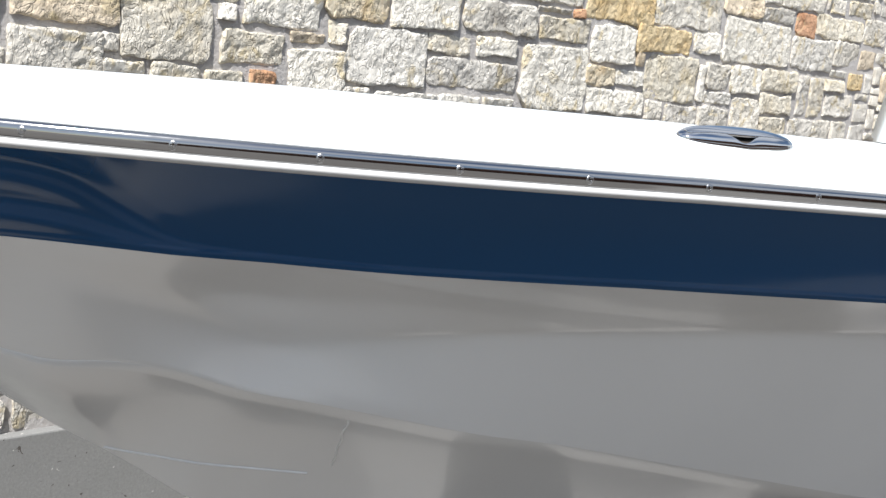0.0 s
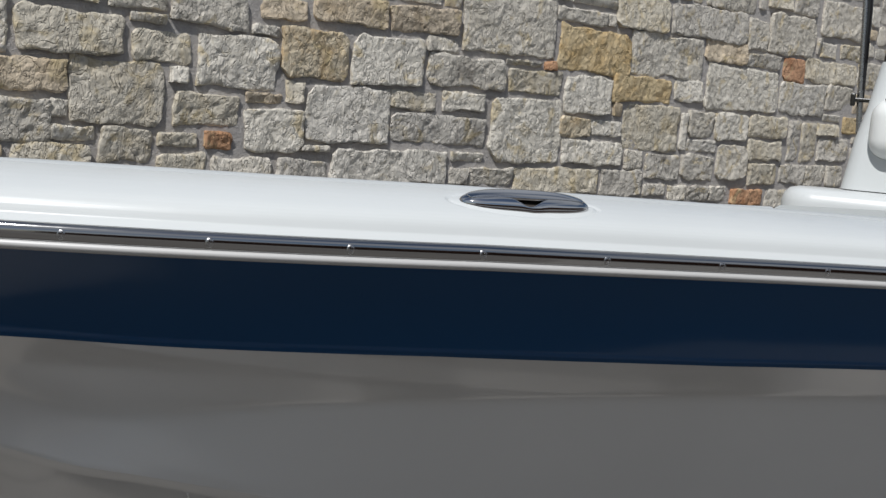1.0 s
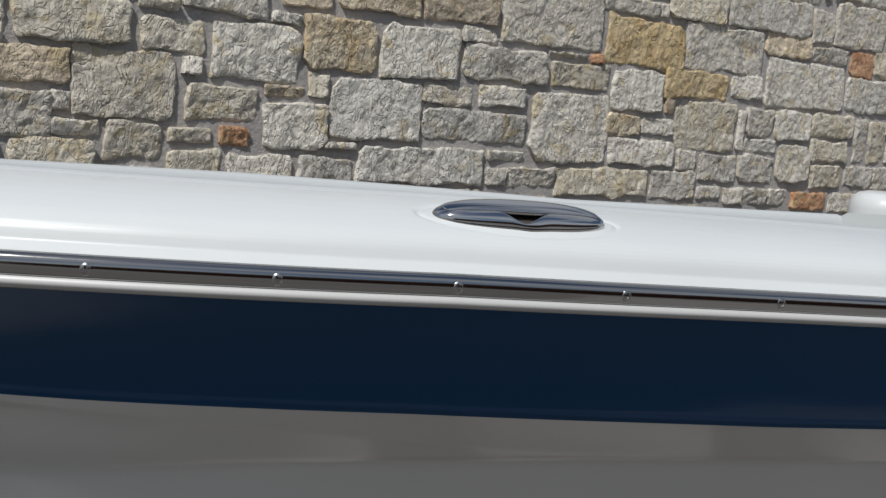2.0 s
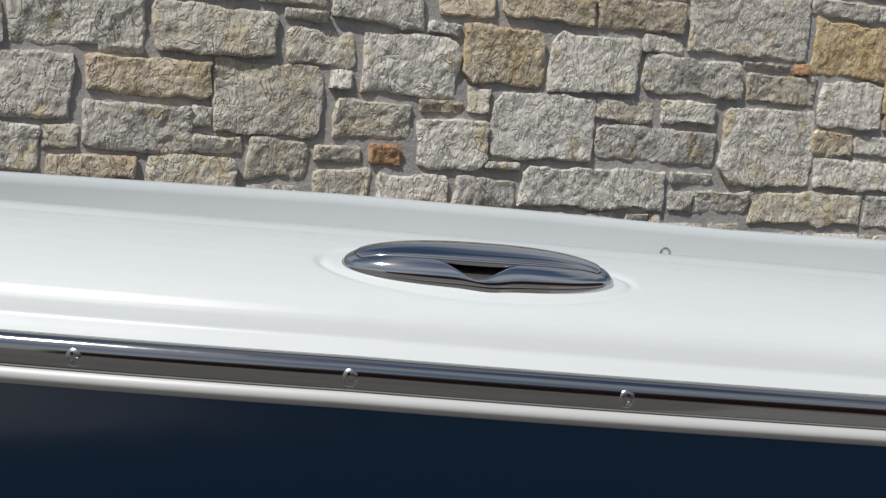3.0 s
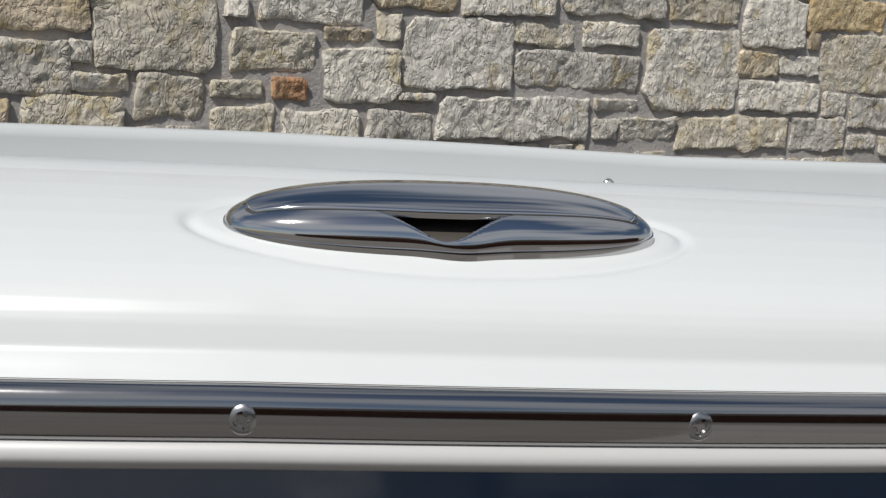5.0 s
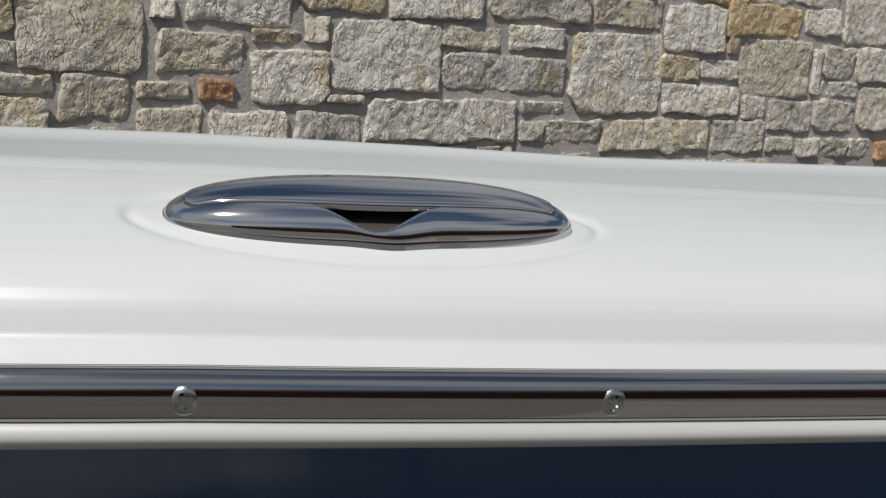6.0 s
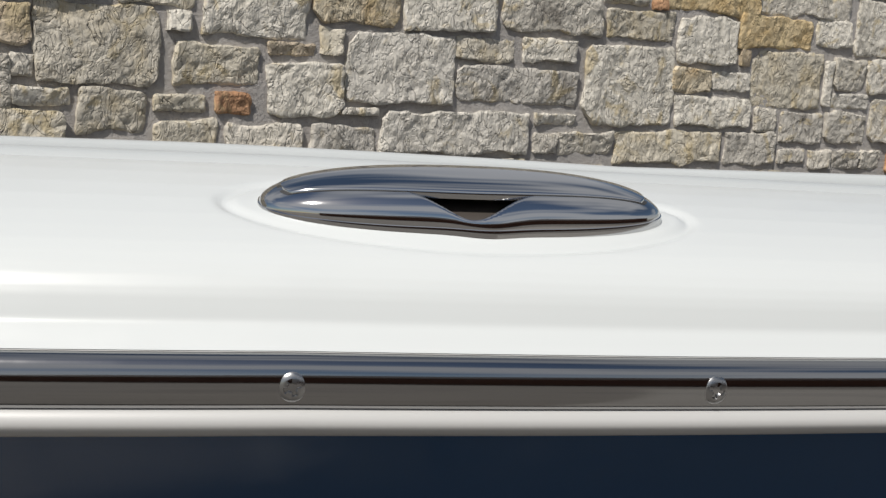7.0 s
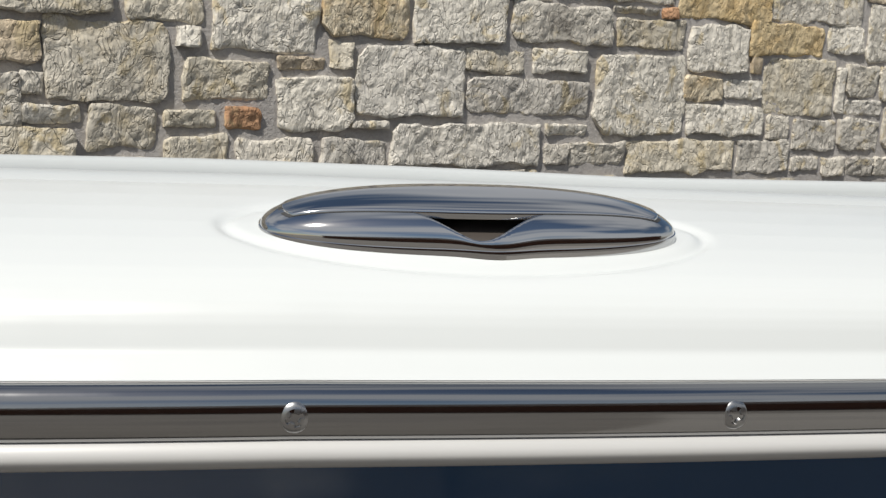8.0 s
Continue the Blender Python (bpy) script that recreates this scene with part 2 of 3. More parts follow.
def tube(points, radius, sides=12):
    bm = bmesh.new()
    rings = []
    n = len(points)
    for i, p in enumerate(points):
        p = Vector(p)
        d = (Vector(points[min(i + 1, n - 1)]) - Vector(points[max(i - 1, 0)])).normalized()
        a = d.orthogonal().normalized()
        b = d.cross(a)
        rings.append([bm.verts.new(p + radius * (math.cos(2 * math.pi * k / sides) * a + math.sin(2 * math.pi * k / sides) * b)) for k in range(sides)])
    for r, s in zip(rings, rings[1:]):
        for k in range(sides):
            bm.faces.new((r[k], r[(k + 1) % sides], s[(k + 1) % sides], s[k]))
    bm.faces.new(rings[0][::-1])
    bm.faces.new(rings[-1])
    return bm


# ---- ground and wall ----
WALL_Y = 3.03
LEDGE = 0.112
YARD_Z = -0.28


def make_ground():
    bm = bmesh.new()
    bmesh.ops.create_grid(bm, x_segments=8, y_segments=8, size=600)
    ob = part("ground", bm, GROUND, None)
    ob.location.z = YARD_Z
    tagged(ob, "pale grey concrete yard with dirt specks", "ground", kind="structure")


def make_wall_core():
    bm = box_bm(-5.0, WALL_Y + 0.006, YARD_Z, 12.0, WALL_Y + 0.45, 3.12)
    ob = part("wall_north", bm, MORTAR, None)
    return tagged(ob, "rough-cut limestone block wall with recessed grey mortar", "wall", kind="structure")


def make_ledge():
    bm = box_bm(-5.0, WALL_Y - 0.042, YARD_Z, 12.0, WALL_Y + 0.02, LEDGE, 0.007)
    ob = part("footing", bm, FOOTING, None)
    tagged(ob, "pitted grey concrete footing under the stone wall", "footing", kind="structure")
    # unseen pale slab, added to throw more light on the aft hull
    slab = part("apron", box_bm(0.4, -7.0, YARD_Z - 0.05, 12.0, 2.046, YARD_Z + 0.012, 0.004), BOUNCE_SLAB, None)
    tagged(slab, "unseen pale slab added on the darker yard to brighten the hull", "apron", kind="structure")
    # unseen dark strip, added to darken what the navy band and rail mirror
    lane = part("asphalt", box_bm(-3.6, -0.58, -0.03, 4.2, 0.9, 0.017, 0.004), MIRRORED_DARK, None)
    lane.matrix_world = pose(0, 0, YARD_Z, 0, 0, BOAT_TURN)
    tagged(lane, "unseen dark strip added under the boat to darken its reflections", "asphalt", kind="structure")
    strip = part("pavement", box_bm(-5.0, 2.05, YARD_Z - 0.02, 12.0, WALL_Y - 0.043, YARD_Z + 0.012, 0.004), PAVING, None)
    tagged(strip, "speckled grey concrete strip along the stone wall", "pavement", kind="structure")


# Stones that can be told apart: left, bottom, right, top along the wall, and the sort of stone.
STONES_UPPER = [
    (5.35, 2.42, 5.62, 2.56, "g"), (5.68, 2.31, 6.20, 2.55, "g"), (5.06, 2.42, 5.33, 2.52, "y"), (4.43, 2.36, 4.93, 2.47, "g"),
    (5.10, 2.15, 5.62, 2.41, "g"), (3.67, 2.16, 4.11, 2.36, "y"), (4.14, 2.17, 4.87, 2.36, "g"), (4.88, 2.15, 5.10, 2.35, "g"),
    (5.95, 2.18, 6.26, 2.29, "y"), (5.71, 2.17, 5.91, 2.28, "g"), (2.57, 1.94, 3.21, 2.24, "g"), (3.21, 2.15, 3.59, 2.23, "g"),
    (3.60, 2.16, 3.67, 2.23, "g"), (4.47, 2.05, 4.90, 2.19, "t"), (6.19, 2.00, 6.52, 2.19, "g"), (3.81, 1.92, 4.46, 2.17, "d"),
    (5.55, 2.01, 6.18, 2.16, "y"), (5.29, 1.99, 5.54, 2.15, "r"), (3.24, 1.90, 3.80, 2.14, "o"), (4.90, 2.05, 5.25, 2.14, "g"),
]
STONES_MIDDLE = [
    (1.73, 1.99, 2.13, 2.12, "t"), (2.14, 1.99, 2.56, 2.12, "t"), (1.47, 1.97, 1.70, 2.07, "t"), (1.07, 1.91, 1.41, 2.06, "g"),
    (4.51, 1.77, 5.26, 2.04, "w"), (0.81, 1.95, 1.05, 2.01, "g"), (5.83, 1.83, 6.18, 2.01, "g"), (2.36, 1.92, 2.57, 1.99, "g"),
    (5.28, 1.79, 5.81, 1.99, "w"), (1.95, 1.74, 2.36, 1.97, "w"), (0.03, 1.75, 0.45, 1.96, "d"), (1.58, 1.74, 1.93, 1.96, "b"),
    (1.43, 1.90, 1.57, 1.95, "w"), (0.90, 1.90, 1.05, 1.94, "g"), (3.15, 1.89, 3.24, 1.94, "r"), (0.46, 1.76, 0.89, 1.93, "y"),
    (2.88, 1.90, 3.13, 1.93, "g"), (4.22, 1.80, 4.49, 1.93, "w"), (2.38, 1.76, 2.87, 1.92, "d"), (3.68, 1.77, 4.20, 1.92, "o"),
    (-0.16, 1.73, 0.02, 1.91, "g"),
]
STONES_LOWER = [
    (1.19, 1.67, 1.57, 1.89, "w"), (2.90, 1.76, 3.29, 1.89, "y"), (3.31, 1.68, 3.68, 1.89, "w"), (0.91, 1.75, 1.17, 1.88, "y"),
    (5.82, 1.76, 6.03, 1.81, "w"), (6.08, 1.68, 6.29, 1.81, "o"), (0.30, 1.74, 0.44, 1.77, "w"), (3.80, 1.51, 4.29, 1.77, "y"),
    (0.67, 1.51, 1.06, 1.76, "y"), (4.38, 1.59, 4.625, 1.76, "g"), (4.64, 1.59, 4.97, 1.76, "w"), (4.99, 1.62, 5.40, 1.76, "y"), (1.07, 1.68, 1.16, 1.75, "w"),
    (2.49, 1.65, 2.76, 1.75, "w"), (2.80, 1.41, 3.32, 1.75, "w"), (5.44, 1.48, 5.58, 1.75, "g"), (5.595, 1.48, 5.77, 1.75, "y"), (5.77, 1.66, 6.04, 1.75, "y"),
    (0.26, 1.61, 0.67, 1.74, "t"), (4.31, 1.52, 4.37, 1.74, "w"), (-0.09, 1.52, 0.23, 1.73, "g"), (1.61, 1.63, 1.71, 1.73, "y"),
]
STONES_LOW = [
    (1.72, 1.47, 2.17, 1.73, "w"), (2.17, 1.64, 2.45, 1.73, "y"), (1.42, 1.62, 1.60, 1.67, "t"), (3.30, 1.56, 3.53, 1.67, "b"),
    (1.09, 1.51, 1.40, 1.66, "y"), (3.55, 1.57, 3.79, 1.66, "w"), (5.80, 1.49, 6.20, 1.65, "g"), (2.18, 1.48, 2.78, 1.63, "d"),
    (1.42, 1.42, 1.71, 1.62, "w"), (5.00, 1.48, 5.38, 1.61, "y"), (0.60, 1.52, 0.67, 1.60, "g"), (0.26, 1.43, 0.60, 1.59, "g"),
    (4.38, 1.51, 4.67, 1.59, "w"), (4.70, 1.35, 5.00, 1.58, "g"), (3.33, 1.41, 3.81, 1.55, "w"), (-0.07, 1.35, 0.14, 1.51, "g"),
    (0.14, 1.43, 0.25, 1.51, "y"), (3.83, 1.40, 4.00, 1.51, "g"), (0.61, 1.44, 0.78, 1.50, "w"), (0.79, 1.36, 1.01, 1.50, "y"),
    (1.23, 1.42, 1.37, 1.50, "r"), (4.02, 1.34, 4.335, 1.50, "d"), (4.35, 1.34, 4.67, 1.50, "g"),
]
STONES_FOOT = [
    (1.03, 1.43, 1.21, 1.49, "y"), (5.03, 1.32, 5.34, 1.47, "y"), (5.38, 1.33, 5.66, 1.47, "g"),
    (5.68, 1.32, 5.93, 1.47, "g"), (5.945, 1.32, 6.16, 1.47, "g"), (1.70, 1.43, 1.86, 1.46, "g"), (1.86, 1.29, 2.54, 1.46, "w"), (2.56, 1.41, 2.78, 1.46, "w"),
    (0.46, 1.30, 0.77, 1.43, "y"), (0.15, 1.34, 0.44, 1.42, "t"), (1.04, 1.29, 1.26, 1.41, "y"), (1.27, 1.29, 1.56, 1.40, "g"),
    (1.58, 1.28, 1.85, 1.40, "g"), (2.99, 1.25, 3.64, 1.40, "y"), (3.66, 1.24, 4.01, 1.40, "g"), (2.69, 1.29, 2.98, 1.39, "g"),
    (2.56, 1.29, 2.69, 1.38, "g"), (4.03, 1.25, 4.22, 1.32, "g"), (4.25, 1.22, 4.42, 1.32, "g"), (4.435, 1.22, 4.63, 1.32, "d"), (4.645, 1.22, 4.83, 1.32, "d"), (4.87, 1.19, 5.22, 1.30, "r"),
    (5.25, 1.18, 5.56, 1.30, "g"),
]


def wall_layout():
    stones = [s for band in (STONES_UPPER, STONES_MIDDLE, STONES_LOWER, STONES_LOW, STONES_FOOT) for s in band]
    rng = random.Random(11)
    cell, x0, z0 = 0.03, -5.0, LEDGE + 0.004
    nx, nz = int(17 / cell), int((3.11 - z0) / cell)
    free = np.ones((nz, nx), bool)
    for a, b, c, d, _ in stones:
        i0, i1 = max(0, int((b - z0) / cell)), int((d - z0) / cell) + 1
        j0, j1 = max(0, int((a - x0) / cell)), int((c - x0) / cell) + 1
        free[i0:i1, j0:j1] = False
    extra = []
    for i in range(nz):
        for j in range(nx):
            if not free[i, j]:
                continue
            wmax = rng.choice((4, 6, 8, 9, 11, 13, 15, 17))
            hmax = rng.choice((2, 3, 4, 5, 6, 7, 8))
            w = 1
            while w < wmax and j + w < nx and free[i, j + w]:
                w += 1
            h = 1
            while h < hmax and i + h < nz and free[i + h, j : j + w].all():
                h += 1
            free[i : i + h, j : j + w] = False
            if w >= 2 and h >= 2:
                a, b = x0 + j * cell, z0 + i * cell
                extra.append((a + 0.008, b + 0.006, a + w * cell - 0.008, b + h * cell - 0.006, rng.choice("ggggggwwwdddyyt")))
    return stones, extra


def stone_mesh(w, h, seed, cell):
    """A rock-faced block, front towards -y, its origin at the middle of its back."""
    rng = random.Random(seed)
    nx, nz = max(5, min(72, int(w / cell) + 2)), max(5, min(48, int(h / cell) + 2))
    off = Vector((rng.random() * 50, rng.random() * 50, rng.random() * 50))
    depth = 0.025 + 0.011 * rng.random()
    tilt_x, tilt_z = rng.uniform(-0.008, 0.008), rng.uniform(-0.006, 0.008)
    jag = min(0.011, 0.09 * min(w, h))
    cut = [rng.uniform(0.1, 1.0) ** 1.5 * min(w, h) * 0.26 for _ in range(4)]
    inset = min(0.006, 0.05 * min(w, h))
    sway = min(0.016, 0.10 * min(w, h))
    verts = []
    for i in range(nz):
        for j in range(nx):
            s, t = j / (nx - 1) * 2 - 1, i / (nz - 1) * 2 - 1
            x, z = s * (w / 2 - inset), t * (h / 2 - inset)
            # clipped corners
            k = cut[(s > 0) + 2 * (t > 0)]
            over = abs(x) + abs(z) - (w / 2 + h / 2 - k)
            if over > 0:
                x -= math.copysign(over / 2, s)
                z -= math.copysign(over / 2, t)
            edge = max(abs(s), abs(t))
            place = Vector((x, z, 0)) + off
            wob = noise.noise_vector(place * 13)
            wob2 = noise.noise_vector(place * 38)
            bow = noise.noise_vector(place * 5.5 + off)
            x += bow.x * sway * abs(s) ** 3
            z += bow.y * sway * abs(t) ** 3
            x += (wob.x * jag + wob2.x * 0.0048) * (0.3 + 0.7 * edge ** 4)
            z += (wob.y * jag + wob2.y * 0.0048) * (0.3 + 0.7 * edge ** 4)
            broad = noise.fractal(place * 7, 0.9, 2.1, 2)
            rough = noise.fractal(place * 30, 0.6, 2.2, 3)
            crease = abs(noise.noise(place * 17 + off))
            y = -depth - tilt_x * s - tilt_z * t - 0.007 * broad - 0.0036 * rough + 0.010 * max(0.0, 0.22 - crease)
            margin = min((1 - abs(s)) * w / 2, (1 - abs(t)) * h / 2)
            if margin < 0.006:
                y += (1 - margin / 0.006) ** 2 * 0.004
            verts.append((x, min(y, -0.006), z))
    faces = grid_faces(nz, nx)
    loop = [j for j in range(nx)] + [i * nx + nx - 1 for i in range(1, nz)] + [(nz - 1) * nx + j for j in range(nx - 2, -1, -1)] + [i * nx for i in range(nz - 2, 0, -1)]
    base = len(verts)
    for k in loop:
        verts.append((verts[k][0], 0.03, verts[k][2]))
    n = len(loop)
    for k in range(n):
        faces.append((loop[k], base + k, base + (k + 1) % n, loop[(k + 1) % n]))
    return verts, faces


def make_stones(wall):
    named, extra = wall_layout()
    seed = 100
    joined_v, joined_f, joined_m = [], [], []
    kinds = list(STONE)
    near = [s for s in extra if -0.9 < (s[0] + s[2]) / 2 < 6.8 and 1.0 < (s[1] + s[3]) / 2 < 2.75]
    far = [s for s in extra if s not in near]
    for n, (a, b, c, d, kind) in enumerate(named + near[: 295 - len(named)]):
        seed += 1
        v, f = stone_mesh(c - a, d - b, seed, 0.008 if n < len(named) else 0.022)
        ob = mesh_ob("stone", v, f, STONE[kind], wall, smooth=True, auto=34)
        ob.location = ((a + c) / 2, WALL_Y + 0.02, (b + d) / 2)
    for a, b, c, d, kind in near[295 - len(named) :] + far:
        seed += 1
        v, f = stone_mesh(c - a, d - b, seed, 0.04)
        o = len(joined_v)
        joined_v += [(x + (a + c) / 2, y + WALL_Y + 0.02, z + (b + d) / 2) for x, y, z in v]
        joined_f += [tuple(k + o for k in face) for face in f]
        joined_m += [kinds.index(kind)] * len(f)
    ob = mesh_ob("stonework", joined_v, joined_f, STONE[kinds[0]], wall, smooth=True, auto=26)
    for k in kinds[1:]:
        ob.data.materials.append(STONE[k])
    ob.data.polygons.foreach_set("material_index", joined_m)
    ob["kind"] = "stuff"


# ---- the boat, in its own frame: u aft along the keel, v across, z up ----
BOAT_TURN = -20.0
MID_V = 0.965
BOW_U, STERN_U = -1.62, 1.78


def half_beam(u):
    if u > 0.25:
        return 0.976
    return 0.976 * math.sqrt(max(0.0, 1 - ((u - 0.25) / 1.9) ** 2))


def rail_point(u):
    return Vector((u, MID_V - half_beam(u), 0))


def rail_inward(u):
    d = (rail_point(u + 0.004) - rail_point(u - 0.004)).normalized()
    return Vector((-d.y, d.x, 0))


def heel(v, u=0.0):
    """Drop of the boat towards its far side, and the slight fall of its sheer going aft."""
    a = min(max(u, 0.0), 0.9)
    sheer = -0.013 * a - 0.012 * a * a
    return -0.08 * max(0.0, v - 0.24) + sheer


def stations(fine=False):
    out = []
    u = BOW_U
    while u < STERN_U:
        out.append(u)
        if u < -1.3:
            u += 0.03
        elif fine and -0.06 < u < 0.23:
            u += 0.0015
        else:
            u += 0.03
    return out + [STERN_U]


def hull_stations():
    """Stations of the hull skin, closer together where the bow turns."""
    out, u = [], BOW_U
    while u < STERN_U:
        out.append(u)
        u += 0.012 if -1.0 < u < 0.0 else 0.03
    return out + [STERN_U]


def sweep(name, section, mat, parent, side=1, label="", us=None, shape=None, auto=60, close=False):
    """Sweeps a section of (inward, height) points along one gunwale; side -1 is the far one."""
    us = us or stations()
    verts = []
    for u in us:
        p, n = rail_point(u), rail_inward(u)
        for k, (s, z) in enumerate(section):
            q = p + n * s
            v = min(q.y, MID_V - 0.004) if s >= 0 else q.y
            z2 = z + (shape(q.x, s) if shape else 0.0)
            if side < 0:
                v = 2 * MID_V - v
            verts.append((q.x, v, z2 + heel(v, u)))
    cols = len(section)
    faces = grid_faces(len(us), cols, flip=side < 0)
    if close:
        for i in range(len(us) - 1):
            a, b = i * cols + cols - 1, i * cols
            faces.append((a, b, b + cols, a + cols) if side > 0 else (a, a + cols, b + cols, b))
    return mesh_ob(name, verts, faces, mat, parent, label, smooth=True, auto=auto)


EYE_AT = (0.749, 1.735, 1.3725)
CLEAT_U, CLEAT_N, CLEAT_Z, CLEAT_TURN = 0.0850, 0.0770, 1.5612, -2.5
CLEAT_A, CLEAT_B, CLEAT_H = 0.0930, 0.0266, 0.0153


def deck_shape(u, s):
    """A shallow moulded groove in the deck round the cleat."""
    a, b = CLEAT_A * 1.16, CLEAT_B * 1.36
    x, y = (u - CLEAT_U) / a, (s - CLEAT_N) / b
    r = math.hypot(x, y)
    if not 0.5 < r < 2.0:
        return 0.0
    away = (r - 1) * r / math.hypot(x / a, y / b)
    return -0.0019 * math.exp(-((away / 0.0032) ** 2))


DECK = [(0.0080, 1.5125), (0.0105, 1.5150), (0.0135, 1.5182), (0.0164, 1.5212), (0.0171, 1.5224), (0.0186, 1.5266), (0.0203, 1.5310), (0.0222, 1.5347), (0.0250, 1.5385),
        (0.029, 1.5424), (0.034, 1.5461), (0.040, 1.5494), (0.050, 1.5535), (0.062, 1.5577), (0.078, 1.5622), (0.095, 1.5658), (0.115, 1.5690),
        (0.133, 1.5710), (0.1435, 1.5714), (0.1455, 1.5690), (0.1465, 1.5670)]
COAMING = [(0.1465, 1.5670), (0.1490, 1.5692), (0.1520, 1.5726), (0.162, 1.5748), (0.174, 1.5724), (0.184, 1.5650), (0.187, 1.5500), (0.195, 1.45), (0.24, 1.40), (0.33, 1.30), (0.60, 1.06)]


def refine(section, step):
    out = [section[0]]
    for a, b in zip(section, section[1:]):
        d = math.hypot(b[0] - a[0], b[1] - a[1])
        n = max(1, min(24, int(d / step)))
        out += [(a[0] + (b[0] - a[0]) * k / n, a[1] + (b[1] - a[1]) * k / n) for k in range(1, n + 1)]
    return out


def stem_z(u):
    """Height of the keel and stem on the centre line."""
    pts = ((-1.62, 1.47), (-1.2, 1.19), (-1.0, 1.045), (-0.82, 0.918), (-0.72, 0.852), (-0.637, 0.806), (-0.558, 0.756), (-0.47, 0.695), (0.0, 0.50), (0.6, 0.38), (1.78, 0.33))
    for (a, za), (b, zb) in zip(pts, pts[1:]):
        if u <= b:
            return za + (zb - za) * (u - a) / (b - a) + 0.058
    return pts[-1][1] + 0.058


STRIPE_Z, LIP_Z = 1.333, 1.4785


def curve_through(pts, u):
    """Smooth value at u through (u, value) pairs."""
    if u <= pts[0][0]:
        return pts[0][1]
    for k in range(len(pts) - 1):
        (a, va), (b, vb) = pts[k], pts[k + 1]
        if u <= b:
            sa = (vb - pts[k - 1][1]) / (b - pts[k - 1][0]) if k else (vb - va) / (b - a)
            sb = (pts[k + 2][1] - va) / (pts[k + 2][0] - a) if k + 2 < len(pts) else (vb - va) / (b - a)
            h, t = b - a, (u - a) / (b - a)
            return (2 * t ** 3 - 3 * t * t + 1) * va + (t ** 3 - 2 * t * t + t) * h * sa + (3 * t * t - 2 * t ** 3) * vb + (t ** 3 - t * t) * h * sb
    return pts[-1][1]


# the soft knuckle in the topsides, the chine, and how far the flare eats into the blue band going forward
KNUCKLE_Z = ((-0.86, 1.325), (-0.72, 1.290), (-0.60, 1.240), (-0.50, 1.192), (-0.42, 1.172), (-0.33, 1.183), (-0.1, 1.213), (0.2, 1.232), (0.52, 1.249), (1.8, 1.255))
CREASE_Z = ((-0.80, 1.345), (-0.706, 1.314), (-0.614, 1.252), (-0.511, 1.187), (-0.412, 1.137), (-0.316, 1.090), (-0.215, 1.051), (-0.1, 1.01))
CHINE_Z = ((-1.62, 1.53), (-1.3, 1.33), (-1.05, 1.20), (-0.79, 1.130), (-0.67, 1.130), (-0.588, 1.121), (-0.468, 1.086), (-0.347, 1.064), (-0.21, 1.038), (-0.045, 1.007), (0.1, 0.989), (0.42, 0.931), (0.94, 0.845), (1.8, 0.77))
CHINE_B = ((-1.62, 0.006), (-1.3, 0.09), (-1.05, 0.22), (-0.79, 0.358), (-0.67, 0.404), (-0.588, 0.427), (-0.468, 0.440), (-0.347, 0.456), (-0.21, 0.475), (-0.045, 0.495), (0.1, 0.510), (0.42, 0.510), (0.94, 0.50), (1.8, 0.49))
FLARE = ((-1.1, 0.97), (-0.86, 0.93), (-0.78, 0.78), (-0.72, 0.50), (-0.66, 0.24), (-0.60, 0.13), (-0.45, 0.09), (-0.2, 0.05), (0.1, 0.0), (1.8, 0.0))


